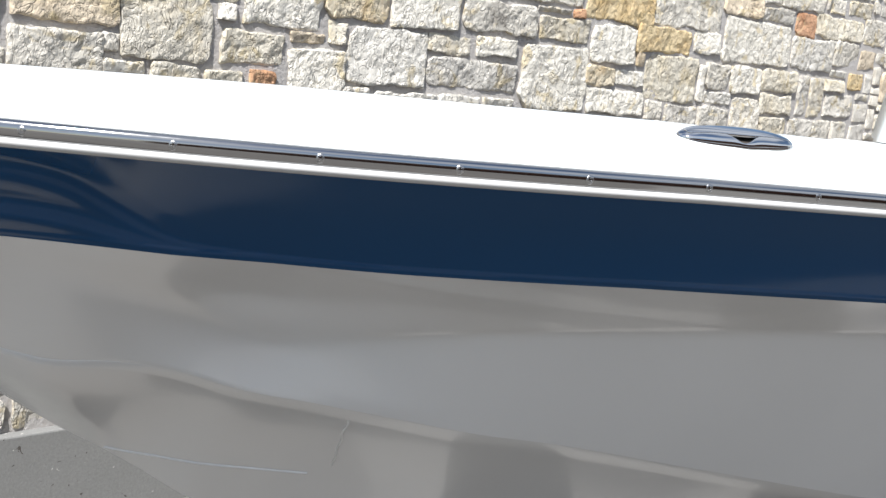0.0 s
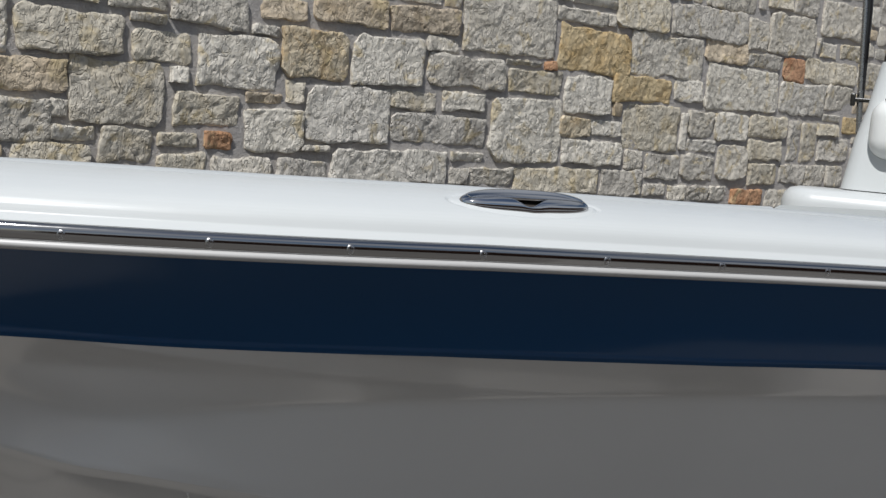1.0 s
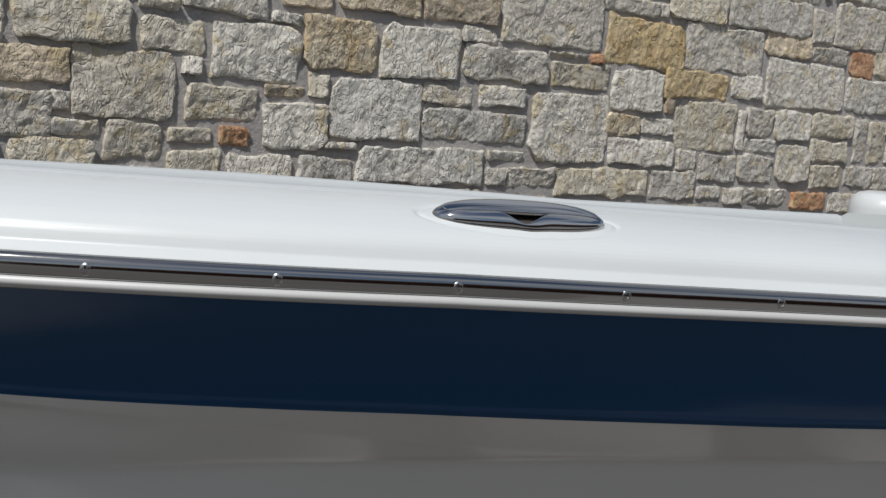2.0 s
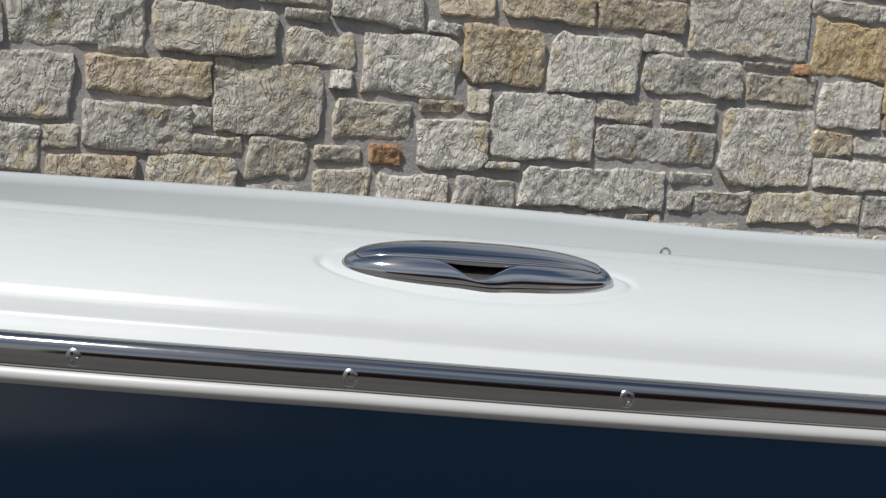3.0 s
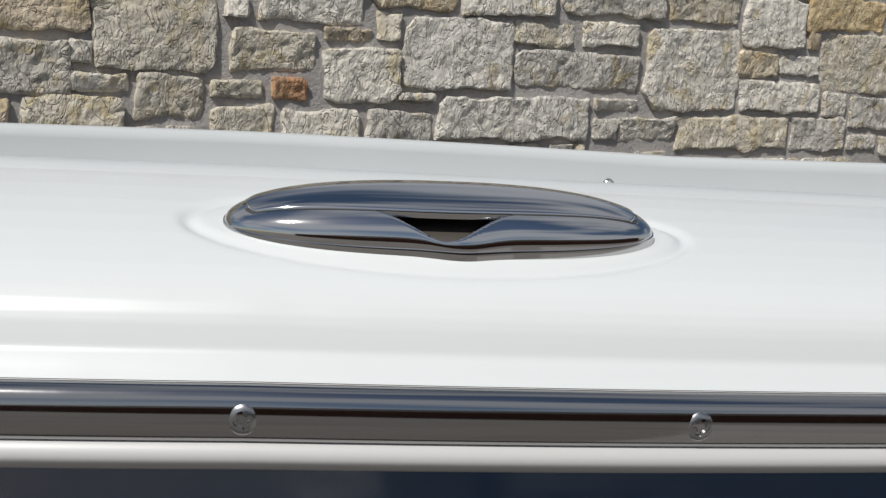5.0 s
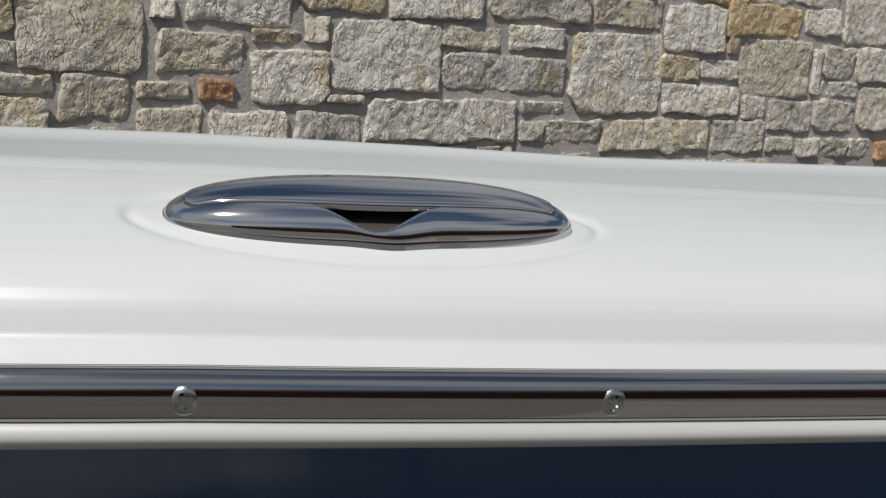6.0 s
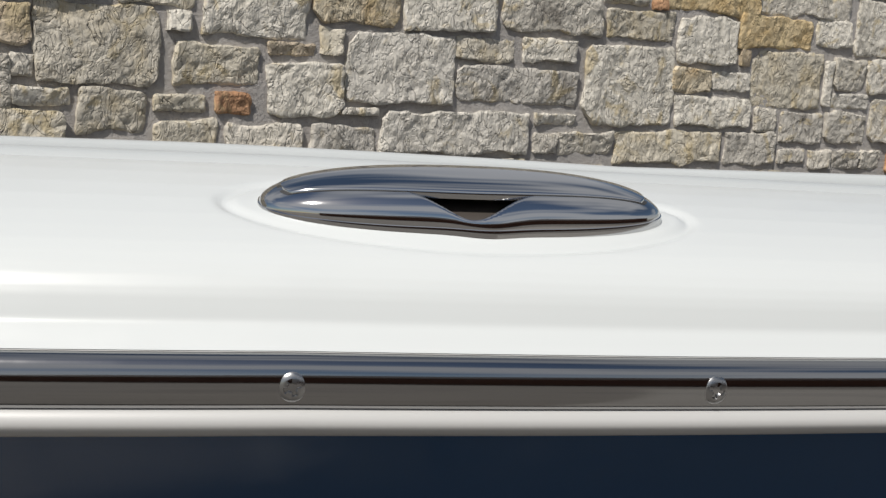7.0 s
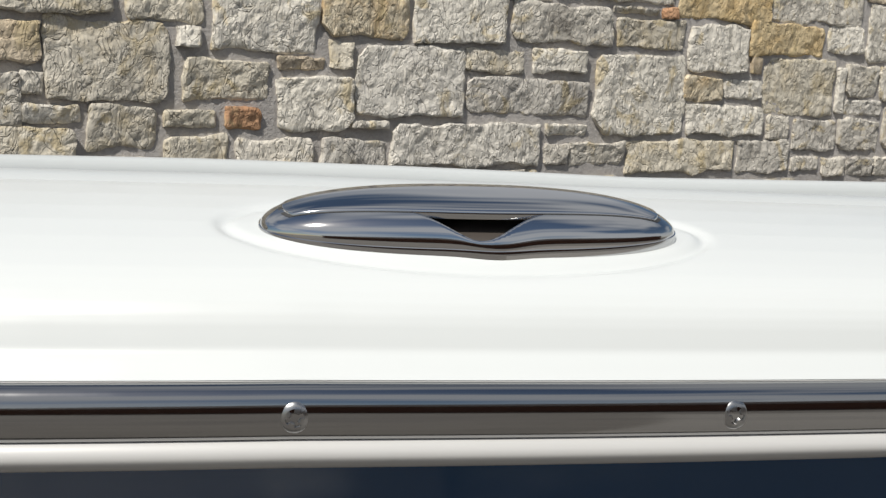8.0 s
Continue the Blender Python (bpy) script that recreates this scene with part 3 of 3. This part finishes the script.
def hull_section(u):
    """Points from the rail down to the keel: (half breadth, height)."""
    b = half_beam(u) - 0.012
    inset = max(0.101, 0.128 - 0.06 * u)
    zs = stem_z(u)
    rise = min(1.0, max(0.0, (-0.30 - u) / 0.55))
    z1 = max(STRIPE_Z + 0.009 * rise * rise * (3 - 2 * rise) + 0.007 * min(1.0, max(0.0, (-0.64 - u) / 0.2)) - 0.003 * min(1.0, max(0.0, u / 0.8)), zs + 0.02)
    b1 = max(0.01, (b - inset) * min(1.0, max(0.0, (u + 1.62) / 0.35)))
    # the blue band: steep flare above, turning upright towards its lower edge
    w = curve_through(FLARE, u)
    ripple = 0.75 * min(1.0, max(0.0, (-0.55 - u) / 0.15))
    ts = [0.90 * k / 50 for k in range(50)] + [0.90 + 0.10 * k / 12 for k in range(13)]
    sums, total = [], 0.0
    for k, t in enumerate(ts):
        f = min(1.0, max(0.0, (t - (1 - w)) / (0.05 * w + 0.012)))
        f = f * f * (3 - 2 * f)
        low_slope = (0.45 - 0.03 * min(1.0, max(0.0, (-0.5 - u) / 0.2))) * (1 + ripple * math.sin(math.pi * (0.5 + 4.6 * (t - 1 + w) / max(w, 0.1))))
        total += (1 - f + f * low_slope) * (t - ts[k - 1] if k else 0.0)
        sums.append(total)
    top = []
    for t, g in zip(ts, sums):
        g = (g - sums[0]) / (sums[-1] - sums[0])
        bulge = 0.012 * math.sin(math.pi * t)
        if t > 0.90:
            # the rolled lower edge of the band
            bulge -= 0.0024 * math.sin(math.pi * (t - 0.90) / 0.10) ** 2
        top.append((b + (b1 - b) * g - bulge, LIP_Z + (z1 - LIP_Z) * t))
    # topsides: hollow above the knuckle, steeper below it, down to the chine
    zc = min(z1 - 0.01, max(zs + 0.012, curve_through(CHINE_Z, u)))
    bc = max(0.004, min(curve_through(CHINE_B, u), b1 * 0.985))
    fade = min(1.0, max(0.0, (-0.52 - u) / 0.30))
    fade = fade * fade * (3 - 2 * fade)
    zk = min(z1 - 0.004, max(zc + 0.01, curve_through(KNUCKLE_Z, u)))
    mean = (b1 - bc) / (z1 - zc)
    bk = b1 - mean * (1.68 - 0.4 * fade) * (z1 - zk)
    soft = 0.005 + 0.022 * min(1.0, max(0.0, (-0.1 - u) / 0.4))
    low = []
    for k in range(49):
        z = z1 + (zc - z1) * k / 48
        d = z - zk
        above, below = (b1 - bk) / (z1 - zk), (bk - bc) / (zk - zc)
        blend = 0.5 * (d + math.sqrt(d * d + soft * soft))
        fix = 0.5 * ((z1 - zk) + math.sqrt((z1 - zk) ** 2 + soft * soft)) - (z1 - zk)
        low.append((bk + below * d + (above - below) * (blend - fix * max(0.0, d) / (z1 - zk)), z))
    # a soft raised crease that sweeps from the bow flare down to the chine
    if -0.84 < u < -0.12:
        size = 0.0030 * min(1.0, (u + 0.84) / 0.12) * min(1.0, (-0.12 - u) / 0.10)
        zr = curve_through(CREASE_Z, u)
        low = [(hb + size * math.exp(-(((z - zr) / 0.034) ** 2)) * min(1.0, (z1 - z) / 0.02) * min(1.0, (z - zc) / 0.02), z) for hb, z in low]
    low[0], low[-1] = (b1, z1), (bc, zc)
    keel = [(bc, zc), (max(0.003, bc - 0.002 * (1 - fade)), zc - 0.002 - 0.001 * fade)]
    kb = keel[-1][0]
    for t in (0.1, 0.25, 0.4, 0.55, 0.7, 0.85, 1.0):
        keel.append((kb * (1 - t) * (1 + 0.5 * fade * t), zc + (zs - zc) * (t - 0.06 * (1 - fade) * math.sin(math.pi * t))))
    return top, low, keel


def make_boat():
    boat = new("boat")
    boat.matrix_world = pose(0, 0, 0, 0, 0, BOAT_TURN)
    tagged(boat, "white boat with navy blue band and stainless rub rail", "boat")
    us = hull_stations()
    for side in (1, -1):
        for which, name, mat in ((0, "stripe", NAVY), (1, "hull_side", HULL_WHITE), (2, "hull_bottom", HULL_WHITE)):
            verts = []
            for u in us:
                sec = hull_section(u)[which]
                for hb, z in sec:
                    v = MID_V - side * hb
                    verts.append((u, v, z + heel(v, u)))
            cols = len(hull_section(0)[which])
            mesh_ob(name, verts, grid_faces(len(us), cols, flip=side > 0), mat, boat,
                    "glossy navy blue painted band" if which == 0 else "", smooth=True, auto=50)
        sweep("gunwale", refine(DECK, 0.0011) if side > 0 else DECK, WHITE, boat, side, "glossy white moulded gunwale",
              us=stations(side > 0), shape=deck_shape if side > 0 else None, auto=50)
        sweep("coaming", COAMING, LINER, boat, side, "light grey moulded inner coaming", auto=50)
        vinyl = [(0.030, 1.5125), (0.009, 1.5125), (0.0075, 1.5118), (0.0085, 1.5000), (0.0080, 1.4920), (0.0042, 1.4909), (0.0022, 1.4894), (0.0008, 1.4872), (0.0003, 1.4852), (0.0008, 1.4836), (0.0022, 1.4816), (0.0042, 1.4799), (0.0070, 1.4785), (0.030, 1.4780)]
        rail = sweep("rub_rail", vinyl, VINYL, boat, side, "white vinyl rub rail", auto=70)
        steel = [(0.0090, 1.5122)] + [(0.0085 - 0.0085 * math.sin(0.81 * math.pi * k / 20) ** 0.8, 1.5004 + 0.0116 * math.cos(0.81 * math.pi * k / 20)) for k in range(21)] + [(0.0045, 1.4909)]
        sweep("steel_insert", steel, RAIL_STEEL, rail, side, "polished half-round stainless steel strip", us=stations(), auto=60)
    # transom, floor and inner ends
    u = STERN_U
    top, low, keel = hull_section(u)
    prof = [(hb, z) for hb, z in top + low[1:] + keel[1:]]
    left = [(u, MID_V - hb, z + heel(MID_V - hb)) for hb, z in prof]
    right = [(u, MID_V + hb, z + heel(MID_V + hb)) for hb, z in prof[-2::-1]]
    v = [(u, 0.2, 1.56 + heel(0.2))] + left + right + [(u, 1.73, 1.56 + heel(1.73))]
    mesh_ob("transom", v, [tuple(range(len(v)))], WHITE, boat)
    verts = []
    for u in us:
        hb = max(0.01, half_beam(u) - 0.58)
        verts += [(u, MID_V - hb, 1.075 + heel(MID_V - hb)), (u, MID_V + hb, 1.075 + heel(MID_V + hb))]
    mesh_ob("cockpit_floor", verts, grid_faces(len(us), 2), LINER, boat, "light grey non-skid floor")
    return boat


def make_strake(boat):
    """A thin moulded strake that runs level along the forward bottom."""
    line = []
    for k in range(25):
        u = -0.632 + 0.36 * k / 24
        pts = [(MID_V - hb, z + heel(MID_V - hb, u)) for hb, z in hull_section(u)[2]]
        for (va, za), (vb, zb) in zip(pts, pts[1:]):
            if za >= 0.812 > zb:
                line.append((u, va + (vb - va) * (za - 0.812) / (za - zb), 0.812))
                break
    part("spray_strake", tube(line, 0.0035, 10), HULL_WHITE, boat, smooth=True)


def make_reflected_line(boat):
    """A thin pale tube down the forward bottom, in place of a reflected bright line."""
    line = []
    for k in range(15):
        z = 0.998 - 0.152 * k / 14
        u = -0.276 + 0.037 * k / 14 + 0.002 * math.sin(k * 1.3)
        pts = [(MID_V - hb, q + heel(MID_V - hb, u)) for hb, q in hull_section(u)[2]]
        for (va, za), (vb, zb) in zip(pts, pts[1:]):
            if za >= z > zb:
                line.append((u, va + (vb - va) * (za - z) / (za - zb), z))
                break
    part("reflected_line", tube(line, 0.0018, 8), CUSHION, boat, "pale line in place of a reflection on the hull", smooth=True)


def arc_positions(first, spacing, count):
    """Points along the near rail at equal spacing from u = first, going forward for negative spacing."""
    out, u = [], first
    for _ in range(count):
        out.append(u)
        d = rail_point(u + 0.01) - rail_point(u - 0.01)
        u += spacing / (d.length / 0.02)
    return out


def screw_mesh():
    """An oval screw head with a cross recess, facing -y, 11 mm across."""
    verts, faces = [(0, -0.0012, 0)], []
    rings = ((0.0010, 0.0030), (0.0022, 0.0029), (0.0032, 0.0027), (0.0036, 0.0026), (0.0046, 0.0022), (0.0056, 0.0014), (0.0062, 0.0006), (0.0064, -0.001))
    n = 32
    for r, y in rings:
        for k in range(n):
            a = 2 * math.pi * k / n
            dip = 0.0020 if (r < 0.0034 and (k % 8 in (0, 1, 7) or r < 0.0015)) else 0.0
            verts.append((r * math.cos(a), -y + dip, r * math.sin(a)))
    for k in range(n):
        faces.append((0, 1 + k, 1 + (k + 1) % n))
        for q in range(len(rings) - 1):
            a, b = 1 + q * n + k, 1 + q * n + (k + 1) % n
            faces.append((a, a + n, b + n, b))
    return verts, faces


def make_screws(boat):
    rail = next(c for c in boat.children if c.name == "rub_rail")
    us = arc_positions(-0.171, -0.170, 8)[::-1] + [0.0] + arc_positions(0.175, 0.180, 9)
    v, f = screw_mesh()
    first = None
    rng = random.Random(4)
    for u in us:
        p, n = rail_point(u), rail_inward(u)
        if first is None:
            first = mesh_ob("screw", v, f, STEEL_DULL, rail, "round cross-head screw", smooth=True, auto=30)
            ob = first
        else:
            ob = new("screw", first.data)
            ob.parent = rail
            ob["label"] = "round cross-head screw"
        turn = math.degrees(math.atan2(-n.x, n.y))
        ob.matrix_basis = pose(p.x + n.x * 0.0016, p.y + n.y * 0.0016, 1.5002 + heel(0, u), 0, rng.uniform(0, 90), turn) @ Matrix.Diagonal((1.0, 0.8, 1.0, 1))


OVAL = 2.35


def cleat_height(s, w):
    """Dome of the cleat over its oval, s and w from -1 to 1."""
    r = (abs(s) ** OVAL + abs(w) ** OVAL) ** (1 / OVAL)
    if r >= 1:
        return 0.0
    return CLEAT_H * (1 - r ** 3.0) ** 0.56


def cleat_seam(s):
    return -0.66 + 0.42 * s * s


HOLLOW_S, HOLLOW_HALF = -0.03, 0.32


def hollow_edge(s):
    """Lower edge of the finger hollow under the bar."""
    away = min(1.0, abs(s - HOLLOW_S) / HOLLOW_HALF)
    return cleat_seam(s) - 0.008 - 0.315 * (0.5 + 0.5 * math.cos(math.pi * away)) ** 0.75


def hollow_drop(s, w):
    """Depth by which the finger hollow is sunk below the dome."""
    away = abs(s - HOLLOW_S) / HOLLOW_HALF
    if away >= 1:
        return 0.0
    t = min(1.0, max(0.0, (w - hollow_edge(s)) / 0.15))
    return 0.0105 * t * t * (3 - 2 * t) * min(1.0, (1 - away) / 0.10) * min(1.0, max(0.0, (0.5 - w) / 0.2))


def cleat_surface(s, w):
    z = cleat_height(s, w)
    z -= hollow_drop(s, w)
    return max(z, -0.001) + 0.0012


def make_cleat(boat):
    base_m = pose(CLEAT_U, rail_point(CLEAT_U).y + CLEAT_N, CLEAT_Z - 0.0005, 13.5, 0, CLEAT_TURN)
    rings, segs = 90, 300
    verts, body, hollow = [], [], []
    where = []
    for i in range(rings + 1):
        r = i / rings
        for k in range(segs):
            a = 2 * math.pi * k / segs
            ca, sa = math.cos(a), math.sin(a)
            s, w = r * math.copysign(abs(ca) ** (2 / OVAL), ca), r * math.copysign(abs(sa) ** (2 / OVAL), sa)
            lip = 1 + 0.09 * math.exp(-(((s - 0.05) / 0.15) ** 2)) * (1 if w < 0 else 0) * r ** 6
            verts.append((s * CLEAT_A, w * CLEAT_B * lip, cleat_surface(s, w)))
            where.append((s, w))
    for i in range(rings):
        for k in range(segs):
            a, b = i * segs + k, i * segs + (k + 1) % segs
            quad = (a, a + segs, b + segs, b)
            inside = sum(hollow_drop(*where[q]) for q in quad) > 0.006
            (hollow if inside else body).append(quad)
    low = len(verts)
    for k in range(segs):
        x, y, z = verts[rings * segs + k]
        verts.append((x * 1.006, y * 1.015, -0.004))
    for k in range(segs):
        a, b = rings * segs + k, rings * segs + (k + 1) % segs
        body.append((a, low + k, low + (k + 1) % segs, b))
    cleat = mesh_ob("cleat", verts, body, STEEL, boat, "polished stainless pull-up cleat, folded flat", smooth=True, auto=50)
    cleat.matrix_basis = base_m
    # faces of the hollow get a dark colour in place of its shade
    used = sorted({q for f in hollow for q in f})
    back = {q: n for n, q in enumerate(used)}
    mesh_ob("cleat_hollow", [verts[q] for q in used], [tuple(back[q] for q in f) for f in hollow], HOLLOW_SHADE, cleat, "finger hollow with its shade put into a dark colour", smooth=True)
    rim = verts[rings * segs : (rings + 1) * segs]
    ring_v, ring_f = [], []
    for grow, wide, z in ((0.998, 0.995, 0.0016), (1.004, 1.014, 0.0013), (1.009, 1.034, -0.0005), (1.011, 1.040, -0.006)):
        ring_v += [(x * grow, y * wide, z) for x, y, _ in rim]
    for q in range(3):
        for k in range(segs):
            a, b = q * segs + k, q * segs + (k + 1) % segs
            ring_f.append((a, a + segs, b + segs, b))
    mesh_ob("cleat_flange", ring_v, ring_f, STEEL, cleat, "thin satin steel base rim", smooth=True, auto=40)

    # the folding bar on top: its oval back edge and nearly straight front edge
    edge = 0.90

    def bar_span(s):
        hi = max(0.0, edge ** OVAL - abs(s) ** OVAL) ** (1 / OVAL)
        return max(-hi, cleat_seam(s)), hi

    cols, inner = 161, 22
    steps = [(0.0, -0.0034), (0.0, -0.0010), (0.012, -0.0002), (0.035, 0.0)]
    steps += [(0.035 + 0.93 * k / inner, 0.0) for k in range(1, inner)]
    steps += [(0.965, 0.0), (0.988, -0.0002), (1.0, -0.0010), (1.0, -0.0034)]
    verts = []
    for t, drop in steps:
        for j in range(cols):
            s = edge * math.sin(math.pi / 2 * (2 * j / (cols - 1) - 1))
            lo, hi = bar_span(s)
            w = lo + (hi - lo) * t
            verts.append((s * CLEAT_A, w * CLEAT_B, cleat_height(s, w) + 0.0020 + drop))
    mesh_ob("cleat_bar", verts, grid_faces(len(steps), cols), STEEL, cleat, smooth=True, auto=60)

    # the dark gap all round the bar
    outline = []
    n = 120
    for j in range(n + 1):
        s = -edge + 2 * edge * j / n
        outline.append((s, bar_span(s)[0]))
    for j in range(n - 1, 0, -1):
        s = -edge + 2 * edge * j / n
        outline.append((s, bar_span(s)[1]))
    verts, faces = [], []
    total = len(outline)
    for j, (s, w) in enumerate(outline):
        for grow in (0.985, 1.022):
            gs, gw = s * grow, w * grow
            verts.append((gs * CLEAT_A, gw * CLEAT_B, cleat_height(gs, gw) + 0.00135))
        a, b = 2 * j, 2 * ((j + 1) % total)
        if not (abs(s - HOLLOW_S) < HOLLOW_HALF - 0.02 and w < 0):
            faces.append((a, a + 1, b + 1, b))
    mesh_ob("cleat_gap", verts, faces, DARK_LINE, cleat, "dark gap round the folding bar")
    return cleat


def make_far_fitting(boat):
    """A small bent-rod eye on the far coaming."""
    arc = [(0.010 * math.cos(math.pi * k / 16), 0.0, 0.010 * math.sin(math.pi * k / 16)) for k in range(17)]
    eye = part("pad_eye", tube([(0.010, 0.0, -0.008)] + arc + [(-0.010, 0.0, -0.008)], 0.0031, 10), STEEL, boat, "small bent stainless eye", smooth=True)
    eye.location = EYE_AT


def make_second_boat():
    skiff = new("skiff")
    skiff.matrix_world = pose(0, 0, 0)
    tagged(skiff, "white boat console and foredeck standing beside the stone wall", "boat")
    # local frame: x across the front of the console, y aft, z up
    skiff.matrix_world = Matrix(((0.472, 0.882, 0, 3.22), (-0.882, 0.472, 0, 1.35), (0, 0, 1, 0), (0, 0, 0, 1)))

    def rounded(x0, y0, x1, y1, r, z):
        pts = []
        for cx, cy, a0 in ((x0 + r, y0 + r, 180), (x1 - r, y0 + r, 270), (x1 - r, y1 - r, 0), (x0 + r, y1 - r, 90)):
            for k in range(8):
                a = radians(a0 + 90 * k / 7)
                pts.append((cx + r * math.cos(a), cy + r * math.sin(a), z))
        return pts

    def lofted(name, levels, mat, parent, label=""):
        verts, n = [], 32
        for level in levels:
            verts += rounded(*level)
        faces = []
        for i in range(len(levels) - 1):
            for k in range(n):
                a, b = i * n + k, i * n + (k + 1) % n
                faces.append((a, b, b + n, a + n))
        faces.append(tuple(range(n))[::-1])
        faces.append(tuple((len(levels) - 1) * n + k for k in range(n)))
        return mesh_ob(name, verts, faces, mat, parent, label, smooth=True, auto=45)

    lofted("hull", [(0.2, 0.1, 0.7, 1.4, 0.15, YARD_Z), (0.0, -0.02, 0.9, 1.5, 0.15, 0.6), (-0.12, -0.10, 1.0, 1.6, 0.15, 1.29)], HULL_WHITE, skiff)
    lofted("console_base", [(0.01, 0.10, 0.93, 0.82, 0.06, 1.289), (0.005, 0.05, 0.925, 0.81, 0.07, 1.4665)], WHITE, skiff)
    lofted("foredeck", [(-0.205, -0.15, 1.06, 0.10, 0.11, 1.288), (-0.225, -0.17, 1.08, 0.12, 0.12, 1.31), (-0.225, -0.17, 1.08, 0.12, 0.12, 1.405),
                        (-0.216, -0.161, 1.07, 0.11, 0.115, 1.436), (-0.196, -0.141, 1.05, 0.09, 0.10, 1.456), (-0.168, -0.113, 1.03, 0.07, 0.085, 1.463)], WHITE, skiff, "smooth white moulded deck")
    part("base_joint", box_bm(0.05, -0.004, 1.4625, 0.86, 0.060, 1.4675), DARK_LINE, skiff, "dark joint under the console")
    console = lofted("console", [(-0.006, -0.01, 0.92, 0.8, 0.07, 1.467), (0.012, 0.0, 0.90, 0.8, 0.065, 1.58), (0.026, 0.01, 0.88, 0.8, 0.06, 1.67), (0.058, 0.03, 0.86, 0.8, 0.06, 1.80),
                                 (0.092, 0.055, 0.82, 0.8, 0.06, 1.980), (0.096, 0.058, 0.815, 0.79, 0.055, 1.99)], WHITE, skiff, "tall white moulded console")
    lofted("windscreen_band", [(0.098, 0.060, 0.816, 0.79, 0.055, 1.991), (0.106, 0.07, 0.80, 0.78, 0.055, 2.085), (0.11, 0.075, 0.795, 0.775, 0.05, 2.09)], BLACK, console, "glossy black band at the top of the console")
    part("backrest_cushion", box_bm(0.078, -0.085, 1.60, 0.78, 0.10, 1.842, 0.078, 7), CUSHION, console, "rounded white vinyl cushion", smooth=True)
    # thin dark line along the upper edge of the cushion
    part("cushion_line", tube([(0.126, -0.040, 1.836), (0.160, -0.071, 1.818), (0.20, -0.079, 1.802), (0.70, -0.082, 1.792)], 0.0042, 8), DARK_LINE, console, "thin dark line along the top of the cushion")
    pole = part("pole", tube([(0.055, 0.17, 1.465), (0.028, 0.17, 1.80), (0.004, 0.17, 2.2), (-0.045, 0.17, 3.0)], 0.0125, 12), STEEL_DULL, skiff, "thin stainless pole", smooth=True)
    part("pole_sleeve", tube([(0.0125, 0.17, 1.84), (0.004, 0.17, 2.2), (-0.045, 0.17, 3.0)], 0.015, 12), BLACK, pole, "black sleeve along the pole", smooth=True).location = (0.014, 0.004, 0)
    part("clamp", box_bm(-0.012, 0.15, 1.824, 0.075, 0.19, 1.841, 0.004), BLACK, pole, "black plastic clamp")
    part("clamp_knob", box_bm(-0.012, 0.148, 1.806, 0.008, 0.192, 1.860, 0.006), BLACK, pole, "black plastic clamp knob")
    return skiff


def make_keel_blocks():
    for u, h in ((0.35, 0.425), (1.45, 0.347)):
        bm = box_bm(-0.09, -0.16, YARD_Z, 0.09, 0.16, h, 0.006)
        ob = part("keel_block", bm, TIMBER, None)
        m = pose(0, 0, 0, 0, 0, BOAT_TURN) @ Matrix.Translation((u, MID_V, heel(MID_V)))
        ob.location = (m.translation.x, m.translation.y, 0)
        ob.rotation_euler = (0, 0, radians(BOAT_TURN))
        tagged(ob, "weathered timber block under the keel of the boat", "timber block", "keel blocks")


def make_far_building():
    """A brown building across the yard, seen only as a band in the polished metal."""
    house = new("building")
    house.location = (2.0, -13.0, YARD_Z)
    tagged(house, "long brown brick building across the yard", "building")
    part("wall", box_bm(-16, -8, 0, 16, 0, 3.4), BROWN_BRICK, house)
    bm = bmesh.new()
    v = [bm.verts.new(p) for p in ((-16.6, 0.6, 3.4), (16.6, 0.6, 3.4), (16.6, -8.6, 3.4), (-16.6, -8.6, 3.4), (-13, -4, 5.6), (13, -4, 5.6))]
    for f in ((0, 1, 5, 4), (1, 2, 5), (2, 3, 4, 5), (3, 0, 4), (3, 2, 1, 0)):
        bm.faces.new([v[k] for k in f])
    part("roof", bm, DARK_ROOF, house, "dark brown roof")


make_ground()
make_far_building()
boat = make_boat()
make_screws(boat)
make_cleat(boat)
make_strake(boat)
make_reflected_line(boat)
make_far_fitting(boat)
make_second_boat()
make_keel_blocks()
make_ledge()
wall = make_wall_core()
make_stones(wall)
